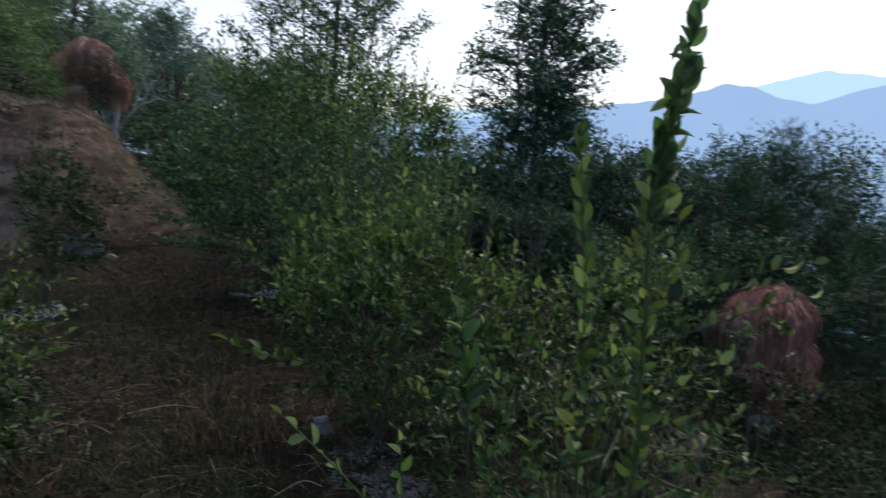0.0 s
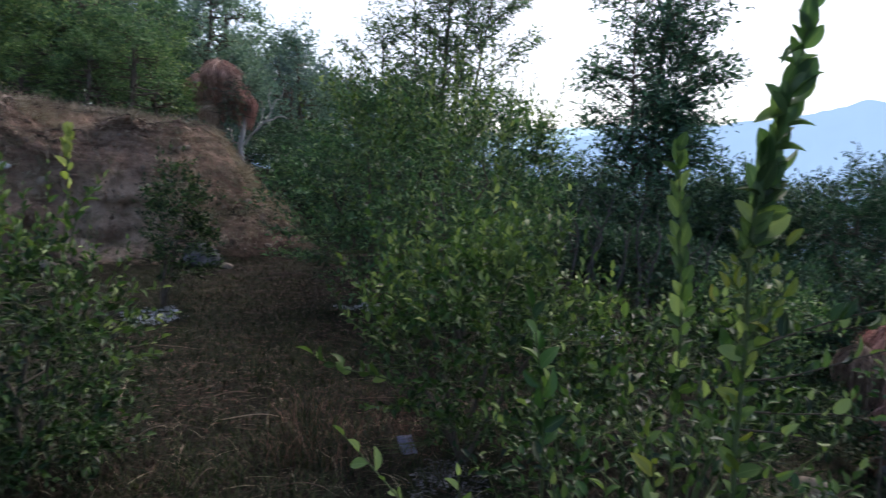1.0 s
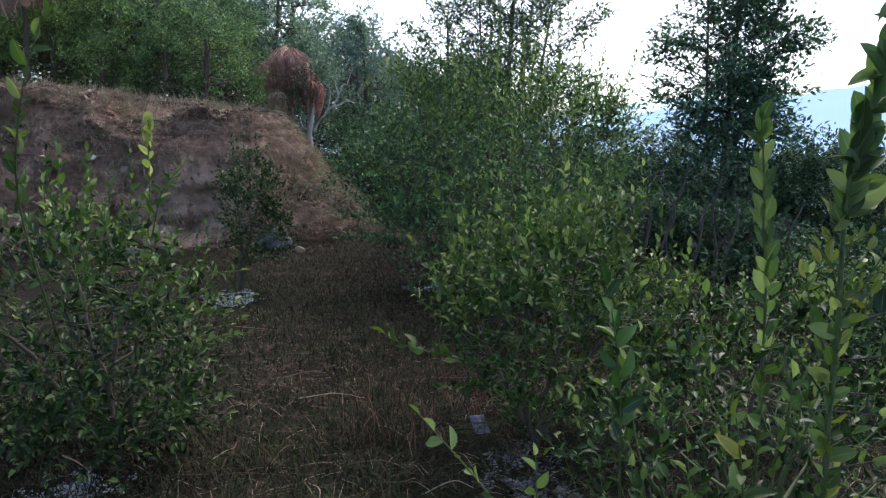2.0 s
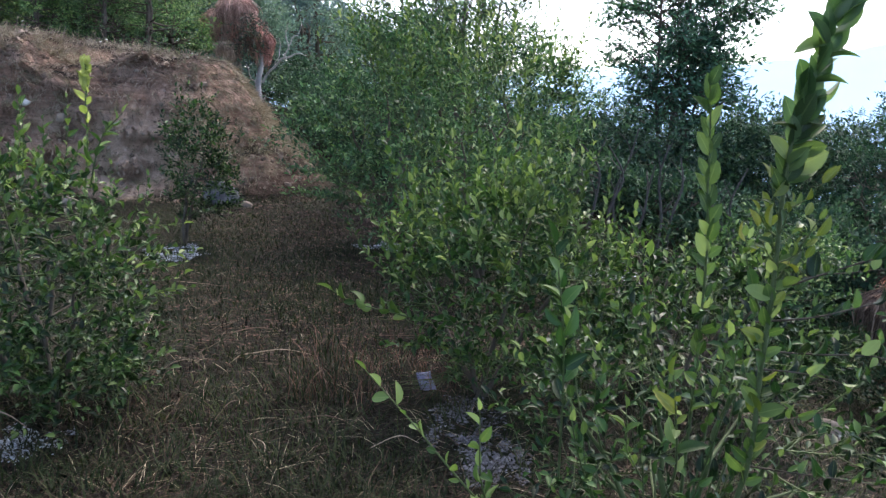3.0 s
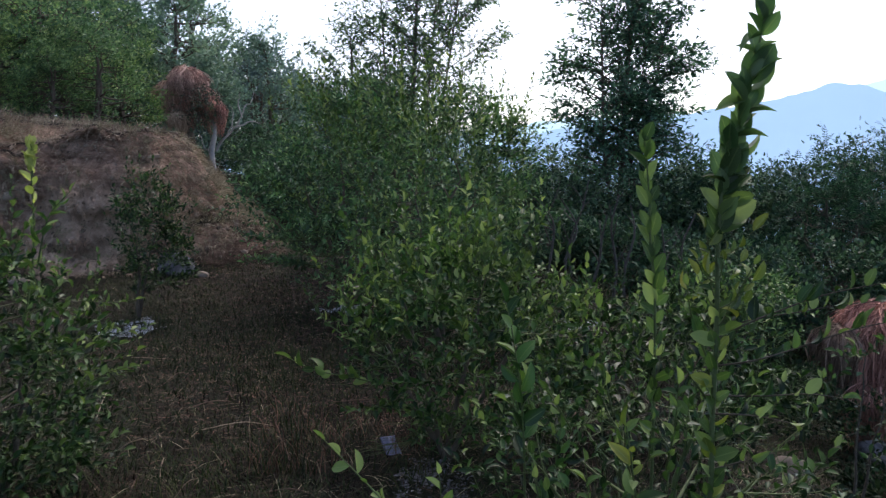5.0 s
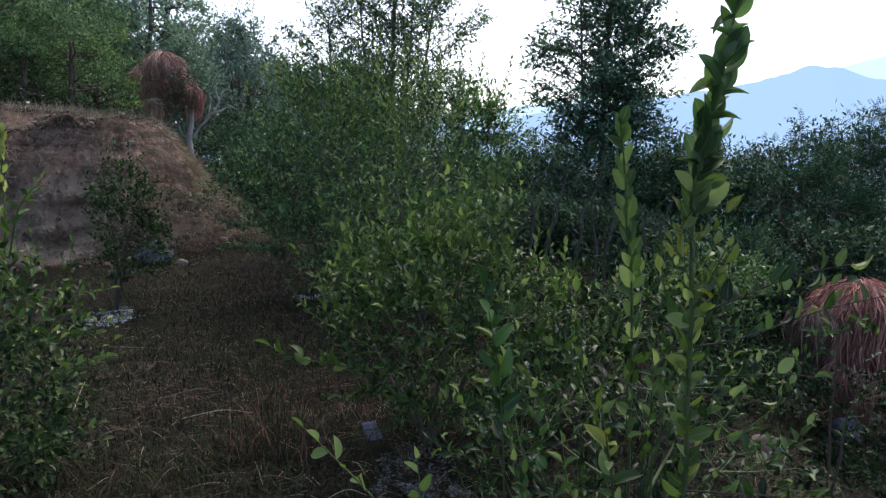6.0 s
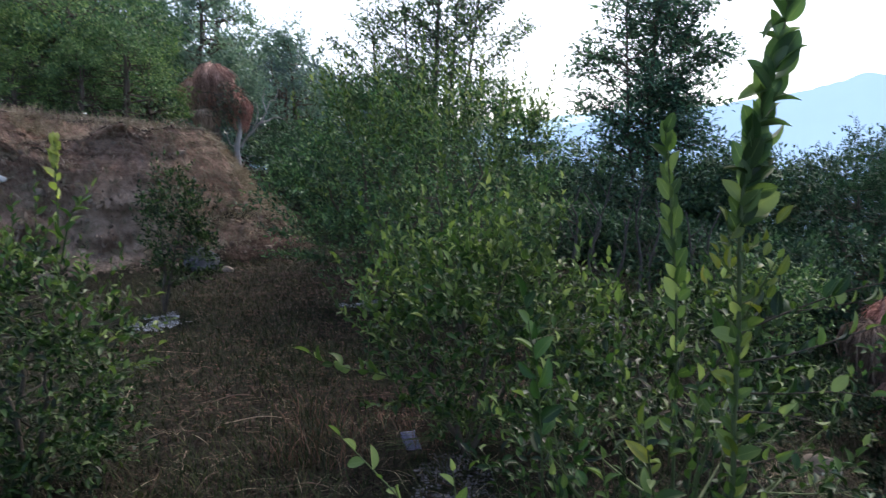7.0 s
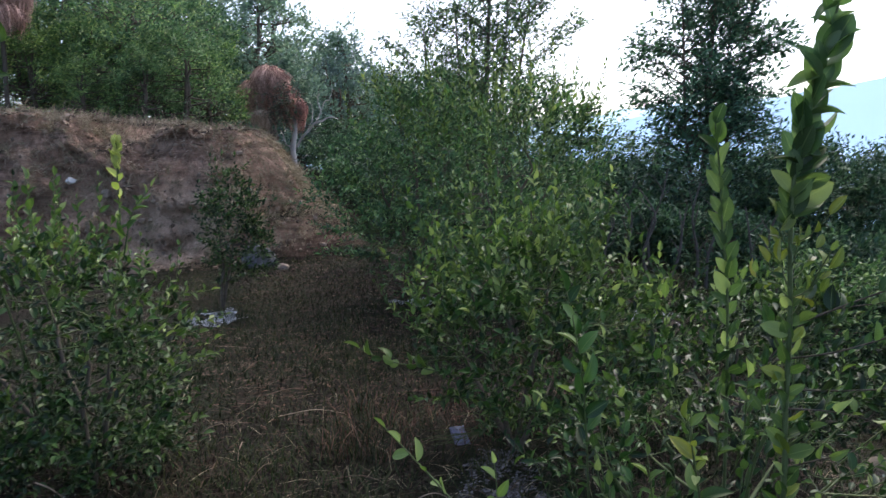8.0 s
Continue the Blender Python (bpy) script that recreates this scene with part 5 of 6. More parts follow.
def hanging_straw(rng, n, mid, rx, rz, hang, width, seed):
    """Straws that run down over a dome and hang free from its rim, in uneven locks."""
    a, s0 = rng.uniform(0, 2 * np.pi, n), rng.uniform(0.02, 1.3, n) ** 0.8
    lock = vnoise(np.cos(a) * 3.2 + seed, np.sin(a) * 3.2, s0 * 1.6 + seed)
    fine = vnoise(np.cos(a) * 9 + seed, np.sin(a) * 9, s0 * 5)
    reach = (hang[0] + (hang[1] - hang[0]) * np.clip(lock * 1.7 - 0.35, 0, 1)) * rng.uniform(0.2, 1.1, n)
    out = (0.72 + 0.42 * lock + 0.26 * fine) * (1 + rng.normal(size=n) * 0.05)
    flare = np.abs(rng.normal(size=n)) * 0.24 * rx * (0.3 + fine)
    tuft = np.round(a / 0.3 + rng.normal(size=n) * 0.4) * 0.3 + rng.normal(size=n) * 0.12
    stray = rng.normal(size=(n, 3)) * 0.15 * rx
    rows, rim = 5, 1.3
    P = []
    for k in range(rows):
        # the arc over the dome first, then down from the rim, ends drawn together in tufts
        w = k / (rows - 1)
        run = reach * w
        arc = np.minimum(s0 + run / rx, rim)
        free = np.maximum(run - (rim - s0) * rx, 0)
        r = np.sin(arc) * rx * out * (1 - 0.22 * free / rx) + flare * w * (1.3 - w)
        b = a * (1 - 0.75 * w) + tuft * 0.75 * w
        P.append(np.stack([mid[0] + np.cos(b) * r, mid[1] + np.sin(b) * r, mid[2] + np.cos(arc) * rz * out - free], -1) + stray * (w - 0.3))
    P = np.stack(P, 1)
    side = unit(np.cross(P[:, -1] - P[:, 0], rng.normal(size=(n, 3)))) * (width * rng.uniform(0.5, 1.4, n))[:, None]
    taper = np.array([0.7, 1.0, 0.9, 0.7, 0.25])[None, :, None]
    V = np.stack([P - side[:, None] * taper, P + side[:, None] * taper], 2).reshape(-1, 3)
    b = (np.arange(n) * rows * 2)[:, None]
    F = np.concatenate([b + np.array([[2 * k, 2 * k + 1, 2 * k + 3, 2 * k + 2]]) for k in range(rows - 1)])
    return V, F


def straw_stack(label, base, pole_h, domes, seed, mats, pole=True):
    """Straw heaped over a pole or a tree. domes: (x, y, z of the middle, half width, rise, hang, straws, which material)."""
    rng = np.random.default_rng(seed)
    ob = thing("straw_stack", base, label, "haystack", "straw stacks")
    if pole:
        P = np.array([(0, 0, -0.1), (0.02, 0, pole_h * 0.5), (0, 0, pole_h)])
        V, F = tubes([(P, [0.05, 0.045, 0.035])], 8)
        part("pole", make_mesh("pole", V, F, M_BARK), ob)
    for k, (x, y, z, rx, rz, hang, count, which) in enumerate(domes):
        # packed core: a bell that closes below
        nu, nv = 28, 14
        a, q = np.meshgrid(np.linspace(0, 2 * np.pi, nu, endpoint=False), np.linspace(0, 1, nv))
        arc = np.minimum(q * 2.2, 1.4)
        free = np.maximum(q - 0.64, 0) / 0.36 * hang * 0.62
        bell = np.sin(arc) * rx * 0.78 * (1 - 0.75 * smooth(0.6, 1, q)) * (1 + 0.4 * (fbm(np.cos(a) * 2 + seed, np.sin(a) * 2, q * 3) - 0.5))
        V = np.stack([x + np.cos(a) * bell, y + np.sin(a) * bell, z + np.cos(arc) * rz * 0.85 - free], -1)
        idx = np.arange(nu * nv).reshape(nv, nu)
        nx = np.roll(idx, -1, 1)
        F = np.stack([idx[:-1], idx[1:], nx[1:], nx[:-1]], -1).reshape(-1, 4)
        part("straw_core", make_mesh("straw_core", V.reshape(-1, 3), F, mats[which]), ob)
        y0 = base[1]
        V, F = hanging_straw(rng, int(count * 1.5), (x, y, z), rx, rz, (0.35 * rx, rx * 0.9 + hang), 0.0042 * (y0 / 6) ** 0.5, seed + 3.7 * k)
        part("loose_straw", make_mesh("loose_straw", V, F, mats[which], shade=False), ob, kind="stuff")
    return ob


z0 = drop(3.66, 5.9)
straw_stack("red-brown straw stack heaped round a wooden pole", (3.66, 5.9, z0), 1.3,
            [(-0.02, 0, 0.02 - z0, 0.3, 0.28, 0.95, 5600, 0), (0.06, -0.1, -0.3 - z0, 0.25, 0.2, 0.7, 3000, 0), (-0.42, -0.05, -0.08 - z0, 0.17, 0.2, 0.6, 2400, 1), (-0.26, -0.02, -0.1 - z0, 0.19, 0.2, 0.7, 2400, 0), (-0.12, -0.15, -0.5 - z0, 0.22, 0.2, 0.5, 2200, 0), (0.12, -0.06, -0.62 - z0, 0.24, 0.2, 0.5, 2400, 0)], 301, (M_STRAW_DARK, M_STRAW_TAN))
z0 = drop(-7.0, 18.4)
straw_stack("red-brown straw bundle piled high on a dead tree", (-7.0, 18.4, z0), 2.2,
            [(0.08, 0, 3.62 - z0, 0.42, 0.46, 0.4, 4200, 0), (-0.32, 0.05, 3.42 - z0, 0.4, 0.36, 0.5, 3600, 0), (0.34, 0.1, 3.2 - z0, 0.36, 0.4, 0.5, 1800, 2), (0.74, 0, 2.95 - z0, 0.28, 0.32, 0.5, 1500, 2), (-0.08, -0.3, 2.75 - z0, 0.24, 0.22, 0.25, 1200, 1)], 302, (M_STRAW, M_STRAW_PALE, M_STRAW_DARK), pole=False)
z0 = drop(-10.35, 13.0)
straw_stack("brown straw stack on a tree above the bank", (-10.35, 13.0, z0), 2.2,
            [(0, 0, 4.9 - z0, 0.5, 0.5, 0.5, 2600, 0), (0.1, -0.1, 4.4 - z0, 0.4, 0.3, 0.4, 1500, 0)], 303, (M_STRAW,))


def bundle_twigs():
    """Dark dead twigs tangled in the lower side of the straw bundle."""
    rng = np.random.default_rng(17)
    o = np.array([-6.42, 18.1, 2.75])
    ob = thing("twig_bundle", tuple(o), "dark dead twigs caught in the straw bundle", "twigs")
    lines = []
    for _ in range(130):
        p = np.array([rng.normal() * 0.24, rng.normal() * 0.2 - 0.2, rng.uniform(0.0, 0.9)])
        q = p + unit(np.array([0.4, -0.3, -0.5]) + rng.normal(size=3) * 0.6) * rng.uniform(0.15, 0.45)
        lines.append((bend(p, q, (p + q) / 2 + rng.normal(size=3) * 0.05, 5), np.linspace(0.012, 0.004, 5)))
    V, F = tubes(lines, 4)
    part("twig_tangle", make_mesh("twig_tangle", V, F, M_BARK), ob, kind="stuff")
    pos, heading, normal, size = leaves_on(rng, lines, 0.06, 0.09, 0.2, 0.8, -0.2, 0.3)
    V, F, uv = scatter(LEAF_KITE, pos, heading, normal, size)
    part("dead_foliage", make_mesh("dead_foliage", V, F, M_SHRUB, uv), ob, kind="stuff")


bundle_twigs()


def dead_tree():
    rng = np.random.default_rng(9)
    x, y = -6.25, 18.3
    b = np.array([x, y, drop(x, y) - 0.1])
    ob = thing("dead_tree", tuple(b), "bleached dead tree with broken bare branches", "dead tree")
    top = 3.3 - b[2]
    V, F = tubes([(polyline([(0, 0, 0), (-0.08, 0, 0.7), (0.02, 0, 1.3), (-0.15, 0, top)], 14), np.linspace(0.075, 0.04, 14) * rng.uniform(0.8, 1.25, 14))], 9)
    part("trunk", make_mesh("trunk", V, F, M_DEAD), ob)
    for pts, r in (([(0.02, 0, 0.75), (0.35, -0.1, 1.15), (0.7, -0.15, 1.45), (0.85, -0.1, 1.9)], 0.05), ([(0.6, -0.1, 1.35), (0.95, 0.0, 1.5), (1.2, 0, 1.45)], 0.04),
                   ([(0.0, 0, 0.15), (0.25, -0.1, 0.45), (0.6, -0.1, 0.5)], 0.035), ([(0.1, 0, 0.05), (0.4, 0, 0.12), (0.62, 0, 0.32)], 0.03),
                   ([(0.75, -0.1, 1.6), (0.7, -0.2, 1.95), (0.8, -0.2, 2.2)], 0.03), ([(0.85, -0.1, 1.85), (1.05, -0.1, 2.05), (1.1, -0.1, 2.3)], 0.025),
                   ([(0.4, -0.1, 1.2), (0.5, 0, 1.6), (0.45, 0, 1.9)], 0.025), ([(-0.05, 0, 0.6), (-0.3, 0, 0.9), (-0.4, 0, 1.2)], 0.03)):
        r = r * 0.7
        V, F = tubes([(polyline(pts, 9) + rng.normal(size=(9, 3)) * 0.02, np.linspace(r, r * 0.4, 9))], 6)
        part("dead_branch", make_mesh("dead_branch", V, F, M_DEAD), ob)
    return ob


dead_tree()

# ======== stones, ash, litter ========
def stone(name, label, place, size, seed, mat, sink=0.25, turn_z=0.0):
    bm = bmesh.new()
    bmesh.ops.create_icosphere(bm, subdivisions=4, radius=0.5)
    co = np.array([v.co for v in bm.verts])
    n = fbm(co[:, 0] * 2.3 + seed, co[:, 1] * 2.3, co[:, 2] * 2.3, 4)
    n2 = vnoise(co[:, 0] * 9 + seed, co[:, 1] * 9, co[:, 2] * 9)
    for v, a, b in zip(bm.verts, n, n2):
        v.co *= 0.72 + 0.6 * a + 0.05 * b
        # broken faces
        for ax, lim in ((Vector((0.5, 0.3, 0.8)).normalized(), 0.34), (Vector((-0.6, -0.6, 0.4)).normalized(), 0.36), (Vector((0.7, -0.7, 0.1)).normalized(), 0.38)):
            over = v.co.dot(ax) - lim
            if over > 0:
                v.co -= ax * over * 0.85
        v.co = Vector((v.co.x * size[0], v.co.y * size[1], v.co.z * size[2]))
    me = bpy.data.meshes.new(name)
    bm.to_mesh(me)
    bm.free()
    me.polygons.foreach_set("use_smooth", [True] * len(me.polygons))
    me.materials.append(mat)
    ob = new(name, me)
    ob.matrix_world = pose(place[0], place[1], place[2] + size[2] * (0.5 - sink), 0, 0, turn_z)
    return tagged(ob, label, "stone", "loose stones")


stone("boulder", "grey weathered boulder at the foot of the bank", (-3.6, 8.9, drop(-3.6, 8.9) + 0.03), (0.46, 0.4, 0.38), 1.7, M_ROCK, 0.25, 15)
stone("stone", "pale tan stone beside the grey boulder", (-3.24, 8.85, drop(-3.24, 8.85)), (0.2, 0.13, 0.1), 2.0, M_ROCK_TAN, 0.2, -30)
stone("stone", "white stone stuck in the earth bank", (-6.28, 8.98, 1.27), (0.13, 0.13, 0.1), 3.0, M_ROCK_WHITE, 0.0, 10)
stone("stone", "pale tan stone in the earth bank", (-5.83, 9.08, 1.06), (0.15, 0.16, 0.14), 4.0, M_ROCK_TAN, 0.0, 40)
stone("stone", "tan stone on the slope near the haystack", (2.06, 4.12, drop(2.06, 4.12)), (0.27, 0.2, 0.17), 5.0, M_ROCK_TAN, 0.2, 15)
stone("stone", "grey stone at the foot of the straw stack", (3.42, 5.55, drop(3.42, 5.55)), (0.3, 0.24, 0.26), 6.0, M_ROCK, 0.2, 60)
stone("stone", "small pale stone by the bank foot", (-5.3, 8.3, drop(-5.3, 8.3)), (0.22, 0.16, 0.12), 7.0, M_ROCK_TAN, 0.2, 5)


def ash_patch(place, rx, ry, seed, count=420, mat=None, label="pale grey-white ash strewn round a lemon stem"):
    """Pale wood ash strewn round a stem: a thin crusty layer of flakes and lumps."""
    rng = np.random.default_rng(seed)
    count = count * 7
    a, r = rng.uniform(0, 6.283, count), np.sqrt(rng.uniform(0, 1, count))
    q = fbm(np.cos(a) * r * 3 + seed, np.sin(a) * r * 3, 0, 3)
    keep = q + rng.normal(size=count) * 0.06 > 0.4 + 0.26 * r ** 2
    a, r = a[keep], r[keep]
    count = len(a)
    p = np.stack([place[0] + np.cos(a) * r * rx, place[1] + np.sin(a) * r * ry], -1)
    z = height(p[:, 0], p[:, 1]) + 0.008
    V, F = [], []
    size = rng.uniform(0.003, 0.013, count) * (1.15 - 0.5 * r)
    oct_v = np.array([(1, 0, 0), (0.3, 0.9, 0), (-0.8, 0.6, 0), (-0.9, -0.5, 0), (0.2, -1, 0), (0, 0, 0.5)])
    oct_f = np.array([(0, 1, 5), (1, 2, 5), (2, 3, 5), (3, 4, 5), (4, 0, 5)])
    turn_a = rng.uniform(0, 6.28, count)
    for k in range(count):
        c, s = math.cos(turn_a[k]), math.sin(turn_a[k])
        v = oct_v * rng.uniform(0.7, 1.3, (6, 3)) * size[k]
        V.append(np.stack([v[:, 0] * c - v[:, 1] * s + p[k, 0] - place[0], v[:, 0] * s + v[:, 1] * c + p[k, 1] - place[1], v[:, 2] * rng.uniform(0.6, 1.6) + z[k]], -1))
        F.append(oct_f + 6 * k)
    ob = new("ash_patch", make_mesh("ash_patch", np.concatenate(V), np.concatenate(F), mat or M_ASH, shade=False))
    ob.location = (place[0], place[1], 0)
    return tagged(ob, label, "ash", "ash patches", "stuff")


ash_patch((-2.98, 6.28), 0.34, 0.4, 1, 560)
ash_patch((-1.9, 2.5), 0.26, 0.2, 2, 260)
ash_patch((0.02, 2.7), 0.2, 0.24, 3, 260, M_ASH_SOIL, "grey ashy soil under the lemon shrub")
ash_patch((-1.15, 7.05), 0.34, 0.22, 4, 260)
ash_patch((1.13, 6.5), 0.35, 0.25, 5, 300)
ash_patch((-0.12, 3.05), 0.2, 0.36, 7, 300, M_ASH_SOIL, "grey ashy soil under the lemon shrub")


def scrap(place, seed):
    """A crumpled bit of thin plastic."""
    n = 10
    u, v = np.meshgrid(np.linspace(-0.5, 0.5, n), np.linspace(-0.5, 0.5, n))
    z = 0.1 + 0.35 * fbm(u * 3 + seed, v * 3) + 0.12 * vnoise(u * 9, v * 9 + seed)
    V = np.stack([u * 0.08, v * 0.17, z * 0.1], -1).reshape(-1, 3)
    idx = np.arange(n * n).reshape(n, n)
    F = np.stack([idx[:-1, :-1], idx[:-1, 1:], idx[1:, 1:], idx[1:, :-1]], -1).reshape(-1, 4)
    ob = new("plastic_scrap", make_mesh("plastic_scrap", V, F, M_SCRAP))
    mod = ob.modifiers.new("thickness", "SOLIDIFY")
    mod.thickness = 0.003
    ob.matrix_world = pose(place[0], place[1], drop(*place) - 0.01, 40, 0, 30)
    return tagged(ob, "crumpled pale blue plastic scrap on dry grass", "litter")


scrap((-0.33, 3.42), 2.0)


def blades(rng, xy, length, width, lean, up):
    """Grass blades: bent strips. lean: share that lies flat."""
    n = len(xy)
    z = height(xy[:, 0], xy[:, 1])
    a = rng.uniform(0, 6.283, n)
    flat = np.stack([np.cos(a), np.sin(a), 0 * a], -1)
    h = unit(flat * lean[:, None] + np.array([0, 0, 1.0]) * up[:, None] + 1e-6)
    side = np.stack([-np.sin(a), np.cos(a), 0 * a], -1) * width[:, None]
    p = np.stack([xy[:, 0], xy[:, 1], z + 0.004], -1)
    mid = p + h * (length * 0.5)[:, None]
    tip = mid + unit(h + flat * 0.5 - np.array([0, 0, 0.25])) * (length * 0.5)[:, None]
    tip[:, 2] = np.maximum(tip[:, 2], z + 0.003)
    V = np.stack([p - side, p + side, mid + side * 0.8, mid - side * 0.8, tip], 1).reshape(-1, 3)
    b = (np.arange(n) * 5)[:, None]
    T = np.concatenate([b + np.array([[0, 1, 2]]), b + np.array([[0, 2, 3]]), b + np.array([[3, 2, 4]])])
    return V, T


def strew(name, label, category, seed, n, area, mat, length, width, lean, up, patchy=0.0, scale=1.0, flip=False, fade=0.0):
    rng = np.random.default_rng(seed)
    # denser towards the near end of the terrace
    x0, x1, y0, y1 = area
    y = y0 + (y1 - y0) * rng.uniform(0, 1, n) ** (1.6 if y0 > 0 else 1.0)
    x = rng.uniform(x0, x1, n)
    if patchy:
        f = fbm(x * scale, y * scale)
        keep = rng.uniform(0, 1, n) < np.clip((((1 - f) if flip else f) - 0.5 + (1 - patchy) * 0.5) * 3.0, 0.02, 1)
        x, y = x[keep], y[keep]
    if fade:
        keep = rng.uniform(0, 1, len(x)) < smooth(y0, y0 + fade, y)
        x, y = x[keep], y[keep]
    m = len(x)
    V, F = blades(rng, np.stack([x, y], -1), rng.uniform(*length, m), rng.uniform(*width, m), rng.uniform(*lean, m), rng.uniform(*up, m))
    return tagged(new(name, make_mesh(name, V, F, mat, shade=False)), label, category, kind="stuff")


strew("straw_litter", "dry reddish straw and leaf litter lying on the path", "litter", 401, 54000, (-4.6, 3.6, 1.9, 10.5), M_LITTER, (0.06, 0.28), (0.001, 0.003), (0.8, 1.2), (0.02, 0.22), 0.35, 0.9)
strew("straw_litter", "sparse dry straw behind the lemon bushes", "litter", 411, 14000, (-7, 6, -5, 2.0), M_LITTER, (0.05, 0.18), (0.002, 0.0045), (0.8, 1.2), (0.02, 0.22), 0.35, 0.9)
# Red litter on the reddish path, its colour lightened against the tree's shadow.
strew("leaf_litter", "reddish brown fallen leaf litter on the worn path", "litter", 421, 20000, (-3.2, 0.4, 3.0, 9.8), M_RED_LITTER, (0.03, 0.09), (0.002, 0.006), (0.8, 1.2), (0.02, 0.15), 0.45, 1.1, fade=2.6)
strew("pale_straw", "scattered pale dry straws lying over the path", "litter", 431, 5200, (-4.2, 2.6, 1.9, 9.8), M_TUSSOCK, (0.06, 0.24), (0.0008, 0.002), (0.8, 1.2), (0.02, 0.3), 0.4, 1.4)
strew("grass_tuft", "darker green grass growing in loose patches", "grass", 432, 26000, (-3.6, 1.2, 2.2, 7.5), M_GRASS, (0.05, 0.15), (0.0012, 0.003), (0.2, 0.8), (0.6, 1.0), 0.95, 1.7)
strew("tall_grass", "taller reddish dry grass beside the lemon shrub", "grass", 433, 420, (-1.0, -0.15, 3.1, 4.1), M_RED_LITTER, (0.08, 0.24), (0.001, 0.0025), (0.15, 0.6), (0.8, 1.0), 0.6, 2.5)
strew("tall_grass", "green grass blades beside the lemon shrub", "grass", 434, 700, (-1.0, -0.15, 3.1, 4.1), M_GRASS, (0.08, 0.22), (0.001, 0.0028), (0.15, 0.6), (0.8, 1.0), 0.6, 2.1)
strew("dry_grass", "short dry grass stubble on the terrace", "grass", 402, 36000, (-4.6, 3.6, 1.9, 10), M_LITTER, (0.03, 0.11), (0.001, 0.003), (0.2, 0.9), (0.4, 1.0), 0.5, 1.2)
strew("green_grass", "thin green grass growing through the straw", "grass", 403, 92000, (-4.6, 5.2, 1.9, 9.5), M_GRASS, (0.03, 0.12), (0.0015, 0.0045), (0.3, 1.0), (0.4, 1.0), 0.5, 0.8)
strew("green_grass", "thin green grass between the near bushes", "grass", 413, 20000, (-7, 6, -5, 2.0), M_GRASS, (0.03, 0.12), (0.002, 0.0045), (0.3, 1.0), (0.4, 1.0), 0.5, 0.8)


def on_bank(rng, n, x0, x1, y0, y1, low, high):
    """Places on the bank, even over its real surface: x, y, distance from the foot, place, normal."""
    x, y = rng.uniform(x0, x1, n), rng.uniform(y0, y1, n)
    d = inside_bank(x, y)
    pick = (d > low) & (d < high)
    x, y, d = x[pick], y[pick], d[pick]
    e = 0.03
    p = np.stack(surface(x, y), -1)
    px, py = np.stack(surface(x + e, y), -1) - p, np.stack(surface(x, y + e), -1) - p
    c = np.cross(px, py)
    c = c * np.sign(c[:, 2:3] + 1e-6)
    area = np.linalg.norm(c, axis=1) / e ** 2
    pick = rng.uniform(0, 4.0, len(x)) < area
    return x[pick], y[pick], d[pick], p[pick], unit(c[pick])


def bank_grass():
    """Dry grass that hangs over the bank's face and fringes its top."""
    rng = np.random.default_rng(404)
    x, y, d, p, nrm = on_bank(rng, 340000, -10.5, -2.2, 6.0, 14, -0.15, 3.6)
    bare = np.hypot((p[:, 0] + 5.06) / 0.5, (p[:, 2] - 0.9) / 0.32) < rng.uniform(0.6, 1.2, len(p))
    thin = fbm(p[:, 0] * 2.2, p[:, 1] * 2.2, p[:, 2] * 2.6) + rng.normal(size=len(p)) * 0.05
    rim = smooth(0.7, 1.3, d)
    nose = smooth(-4.9, -4.2, p[:, 0])
    keep = (thin > 0.43 - 0.21 * rim - 0.3 * nose) & ~bare & (rng.uniform(0, 1, len(p)) < 0.85 - 0.5 * smooth(1.6, 2.6, d))
    d, p, nrm = d[keep], p[keep] - nrm[keep] * 0.01, nrm[keep]
    m = len(p)
    downhill = unit(np.array([0, 0, -1.0]) + nrm * nrm[:, 2:3] + 1e-6)
    h = unit(nrm * rng.uniform(0.15, 0.55, m)[:, None] + downhill * (0.75 * smooth(2.4, 1.0, d))[:, None] + np.array([0, 0, 0.5]) * smooth(1.0, 2.0, d)[:, None] + rng.normal(size=(m, 3)) * 0.36)
    pale = rng.uniform(0, 1, m) < np.maximum(0.9 * smooth(-5.0, -4.2, p[:, 0]), 0.55 * smooth(0.9, 1.5, d))
    for pick, mat, label in ((~pale, M_DRY, "dry tan grass hanging over the earth bank"), (pale, M_TUSSOCK, "pale straw matted on the rounded end of the bank")):
        k = int(pick.sum())
        V, F = strands(rng, p[pick], h[pick], rng.uniform(0.06, 0.19, k), rng.uniform(0.002, 0.0055, k))
        tagged(new("bank_grass", make_mesh("bank_grass", V, F, mat, shade=False)), label, "grass", kind="stuff")


bank_grass()


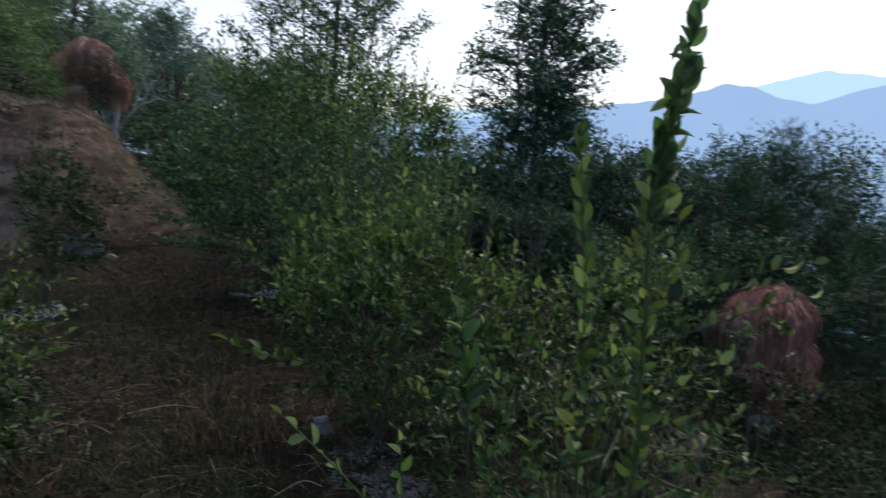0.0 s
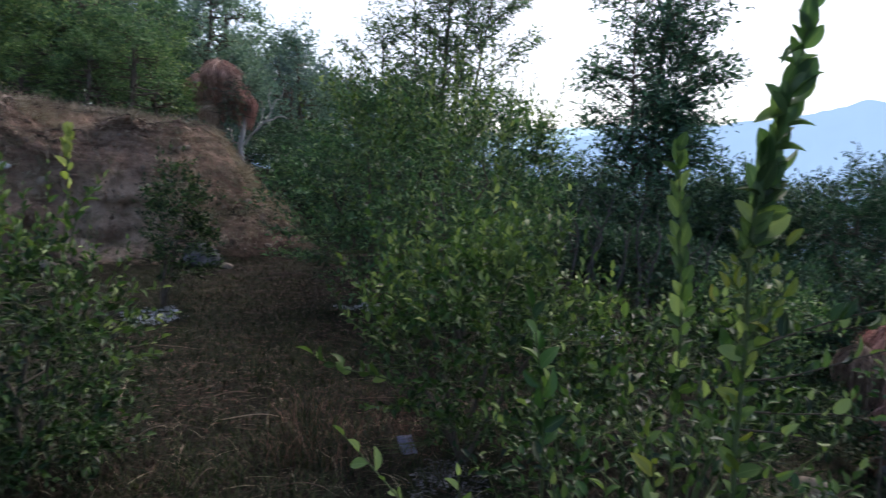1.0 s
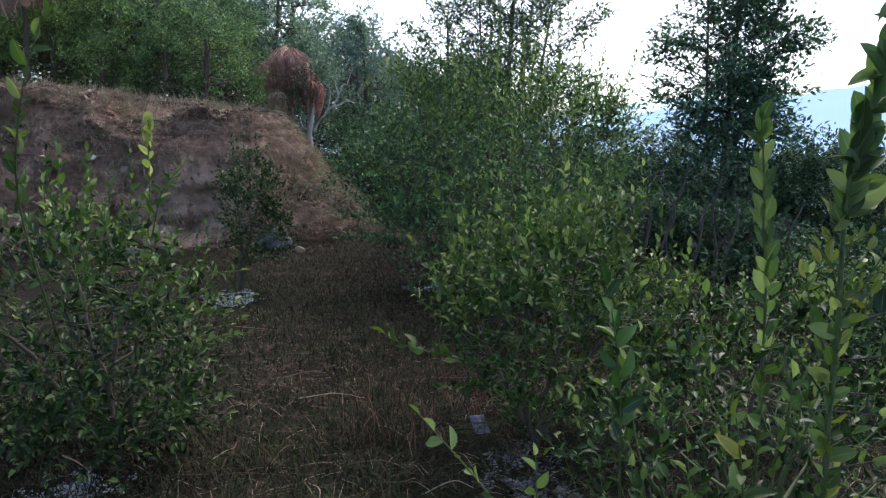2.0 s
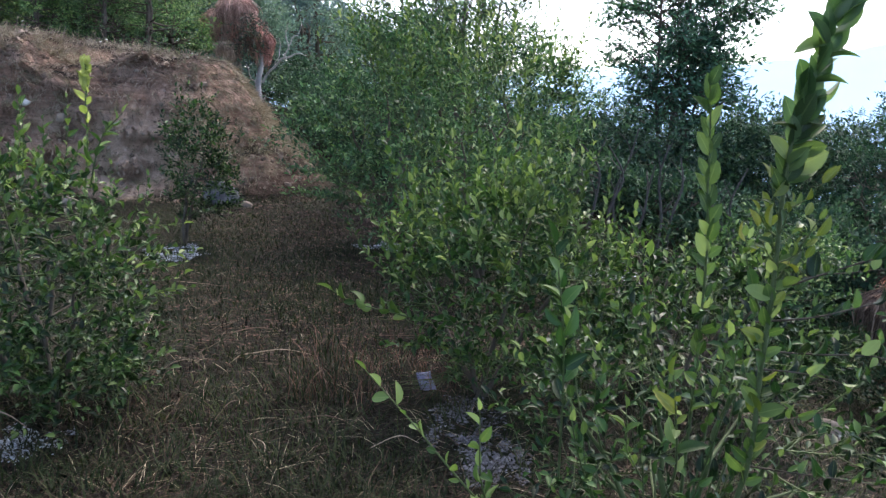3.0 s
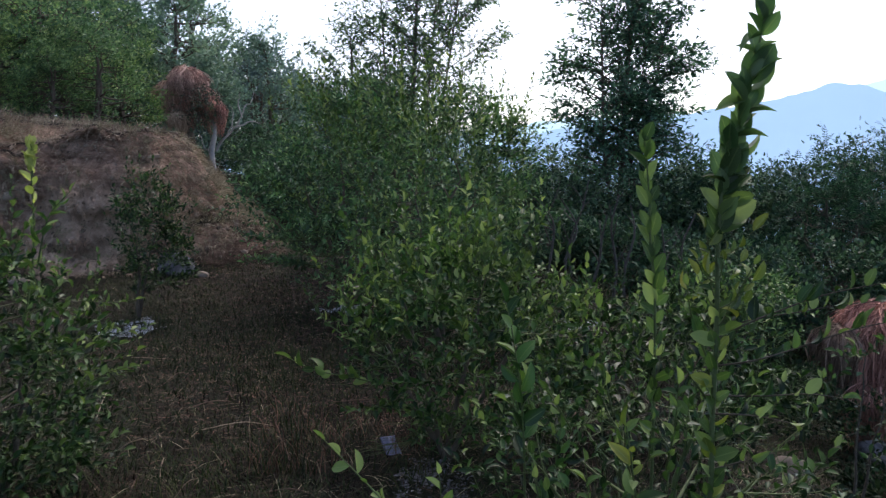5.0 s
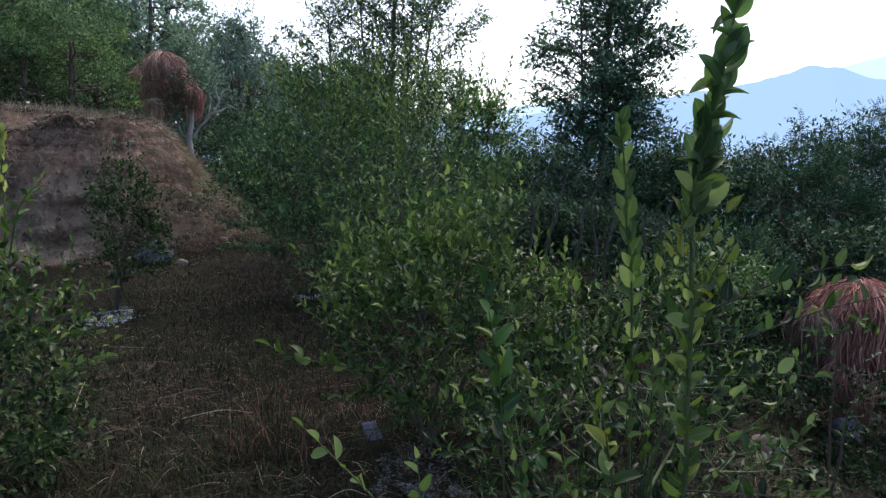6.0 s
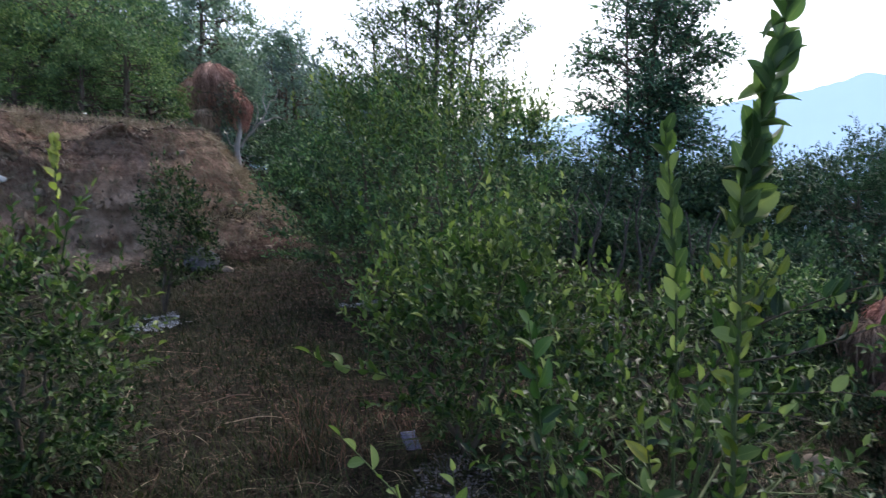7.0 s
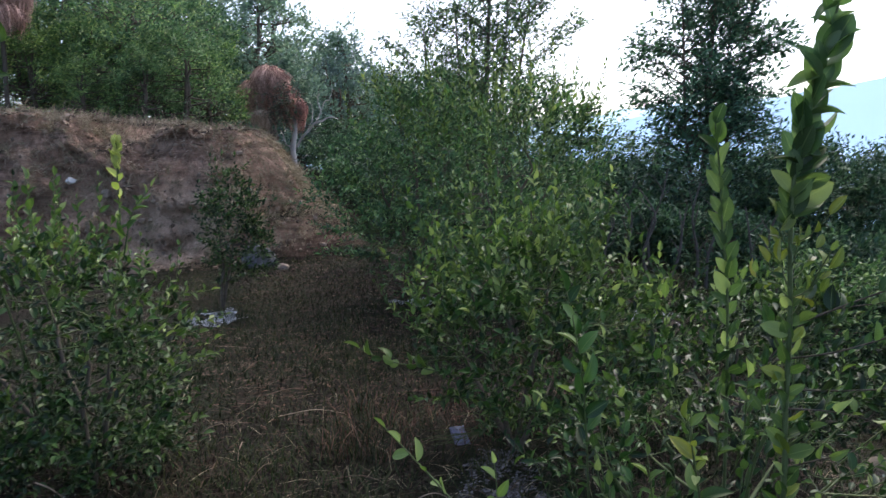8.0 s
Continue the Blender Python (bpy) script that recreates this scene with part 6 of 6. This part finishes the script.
def bank_tussocks():
    """Tufts of dry grass on the bank, each a spray of blades from one root."""
    rng = np.random.default_rng(407)
    x, y, d, p, nrm = on_bank(rng, 9000, -10.0, -2.6, 6.5, 13, 0.05, 2.4)
    keep = fbm(p[:, 0] * 1.7, p[:, 1] * 1.7, p[:, 2] * 1.7) > 0.46
    p, nrm, d = p[keep], nrm[keep], d[keep]
    k = 16
    root = np.repeat(p, k, 0) + rng.normal(size=(len(p) * k, 3)) * 0.012
    size = np.repeat(rng.uniform(0.09, 0.24, len(p)), k) * rng.uniform(0.6, 1.1, len(p) * k)
    h = unit(np.repeat(nrm * 0.6 + np.array([0, 0, 0.35]), k, 0) + rng.normal(size=(len(root), 3)) * 0.42)
    V, F = strands(rng, root, h, size, rng.uniform(0.0016, 0.004, len(root)))
    tagged(new("bank_tussocks", make_mesh("bank_tussocks", V, F, M_TUSSOCK, shade=False)), "pale greenish tan grass tufts on the bank", "grass", kind="stuff")


bank_tussocks()


def bank_weeds():
    """Tall dry weeds standing along the top of the bank."""
    rng = np.random.default_rng(406)
    x, y, d, p, nrm = on_bank(rng, 3400, -11.5, -3.2, 6.5, 15, 1.0, 4.0)
    lines = []
    for k in range(len(p)):
        L = rng.uniform(0.08, 0.26)
        tip = p[k] + np.array([rng.normal() * 0.3, rng.normal() * 0.3, 1]) * L
        lines.append((bend(p[k] - [0, 0, 0.02], tip, (p[k] + tip) / 2 + rng.normal(size=3) * 0.05, 5), np.linspace(0.005, 0.002, 5)))
    V, F = tubes(lines, 3)
    pos, heading, normal, size = leaves_on(rng, lines, 0.05, 0.07, 0.4, 0.7, 0.1, 0.3)
    ob = thing("bank_weeds", (0, 0, 0), "tall dry weeds standing on the rim of the bank", "weeds", kind="stuff")
    part("stalk_tangle", make_mesh("stalk_tangle", V, F, M_DRY), ob, kind="stuff")
    V, F, uv = scatter(kite_shape(0.22, 0.3), pos, heading, normal, size)
    part("dry_foliage", make_mesh("dry_foliage", V, F, M_DRY, uv), ob, kind="stuff")


bank_weeds()


def bank_clods():
    """Crumbled earth and small stones on the bank's face and at its foot."""
    rng = np.random.default_rng(405)
    x, y, d, p, nrm = on_bank(rng, 36000, -9.5, -2.6, 6.5, 12, -0.35, 1.3)
    keep = rng.uniform(0, 1, len(p)) < 0.12 + 0.7 * smooth(0.45, 0.6, fbm(p[:, 0] * 2, p[:, 1] * 2, p[:, 2] * 2))
    p = p[keep]
    bm = bmesh.new()
    bmesh.ops.create_icosphere(bm, subdivisions=1, radius=1.0)
    ico = np.array([v.co for v in bm.verts])
    tri = np.array([[v.index for v in f.verts] for f in bm.faces])
    bm.free()
    p = p[:4500]
    m, k = len(p), len(ico)
    size = 0.007 + 0.05 * rng.uniform(0, 1, m) ** 4.5
    V = p[:, None] + ico[None] * size[:, None, None] * rng.uniform(0.55, 1.25, (m, k, 1)) * rng.uniform(0.7, 1.2, (m, 1, 3))
    F = (tri[None] + (np.arange(m) * k)[:, None, None]).reshape(-1, 3)
    tagged(new("bank_clods", make_mesh("bank_clods", V.reshape(-1, 3), F, M_CLOD, shade=False)), "crumbled tan earth clods on the bank", "earth", kind="stuff")


bank_clods()


def dry_stalk(points, r=0.004):
    P = polyline(points, 12)
    V, F = tubes([(P, np.linspace(r, r * 0.5, 12))], 5)
    return tagged(new("dry_stalk", make_mesh("dry_stalk", V, F, M_DRY)), "pale dry grass stalk lying on the ground", "stalk", "dry stalks")


stalks = random.Random(12)
for x, y in ((-1.2, 2.9), (-0.75, 2.9), (-0.9, 3.4), (-1.5, 4.1), (-0.6, 4.2), (-1.9, 4.6), (-1.2, 3.7), (-2.3, 5.2), (-0.4, 2.75), (-0.95, 2.65)):
    a, L = stalks.uniform(0, 3.14), stalks.uniform(0.15, 0.4)
    dx, dy = math.cos(a) * L / 2, math.sin(a) * L / 2
    dry_stalk([(x - dx, y - dy, drop(x - dx, y - dy) + 0.012), (x + 0.02, y, drop(x, y) + stalks.uniform(0.02, 0.08)), (x + dx, y + dy, drop(x + dx, y + dy) + 0.015)], stalks.uniform(0.0025, 0.0045))

for ends in (((-1.73, 2.55, 0.51), (-1.64, 2.58, 0.55), (-1.55, 2.6, 0.57)), ((-1.71, 3.39, 0.02), (-1.64, 3.36, 0.07), (-1.56, 3.34, 0.1)), ((-2.26, 4.39, 0.02), (-2.15, 4.1, 0.04), (-2.05, 3.82, 0.02)),
             ((-1.9, 2.4, 0.2), (-1.84, 2.4, 0.18), (-1.78, 2.4, 0.14)), ((-1.44, 3.29, 0.02), (-1.4, 3.17, 0.04), (-1.36, 3.05, 0.02))):
    dry_stalk(ends, 0.0035)
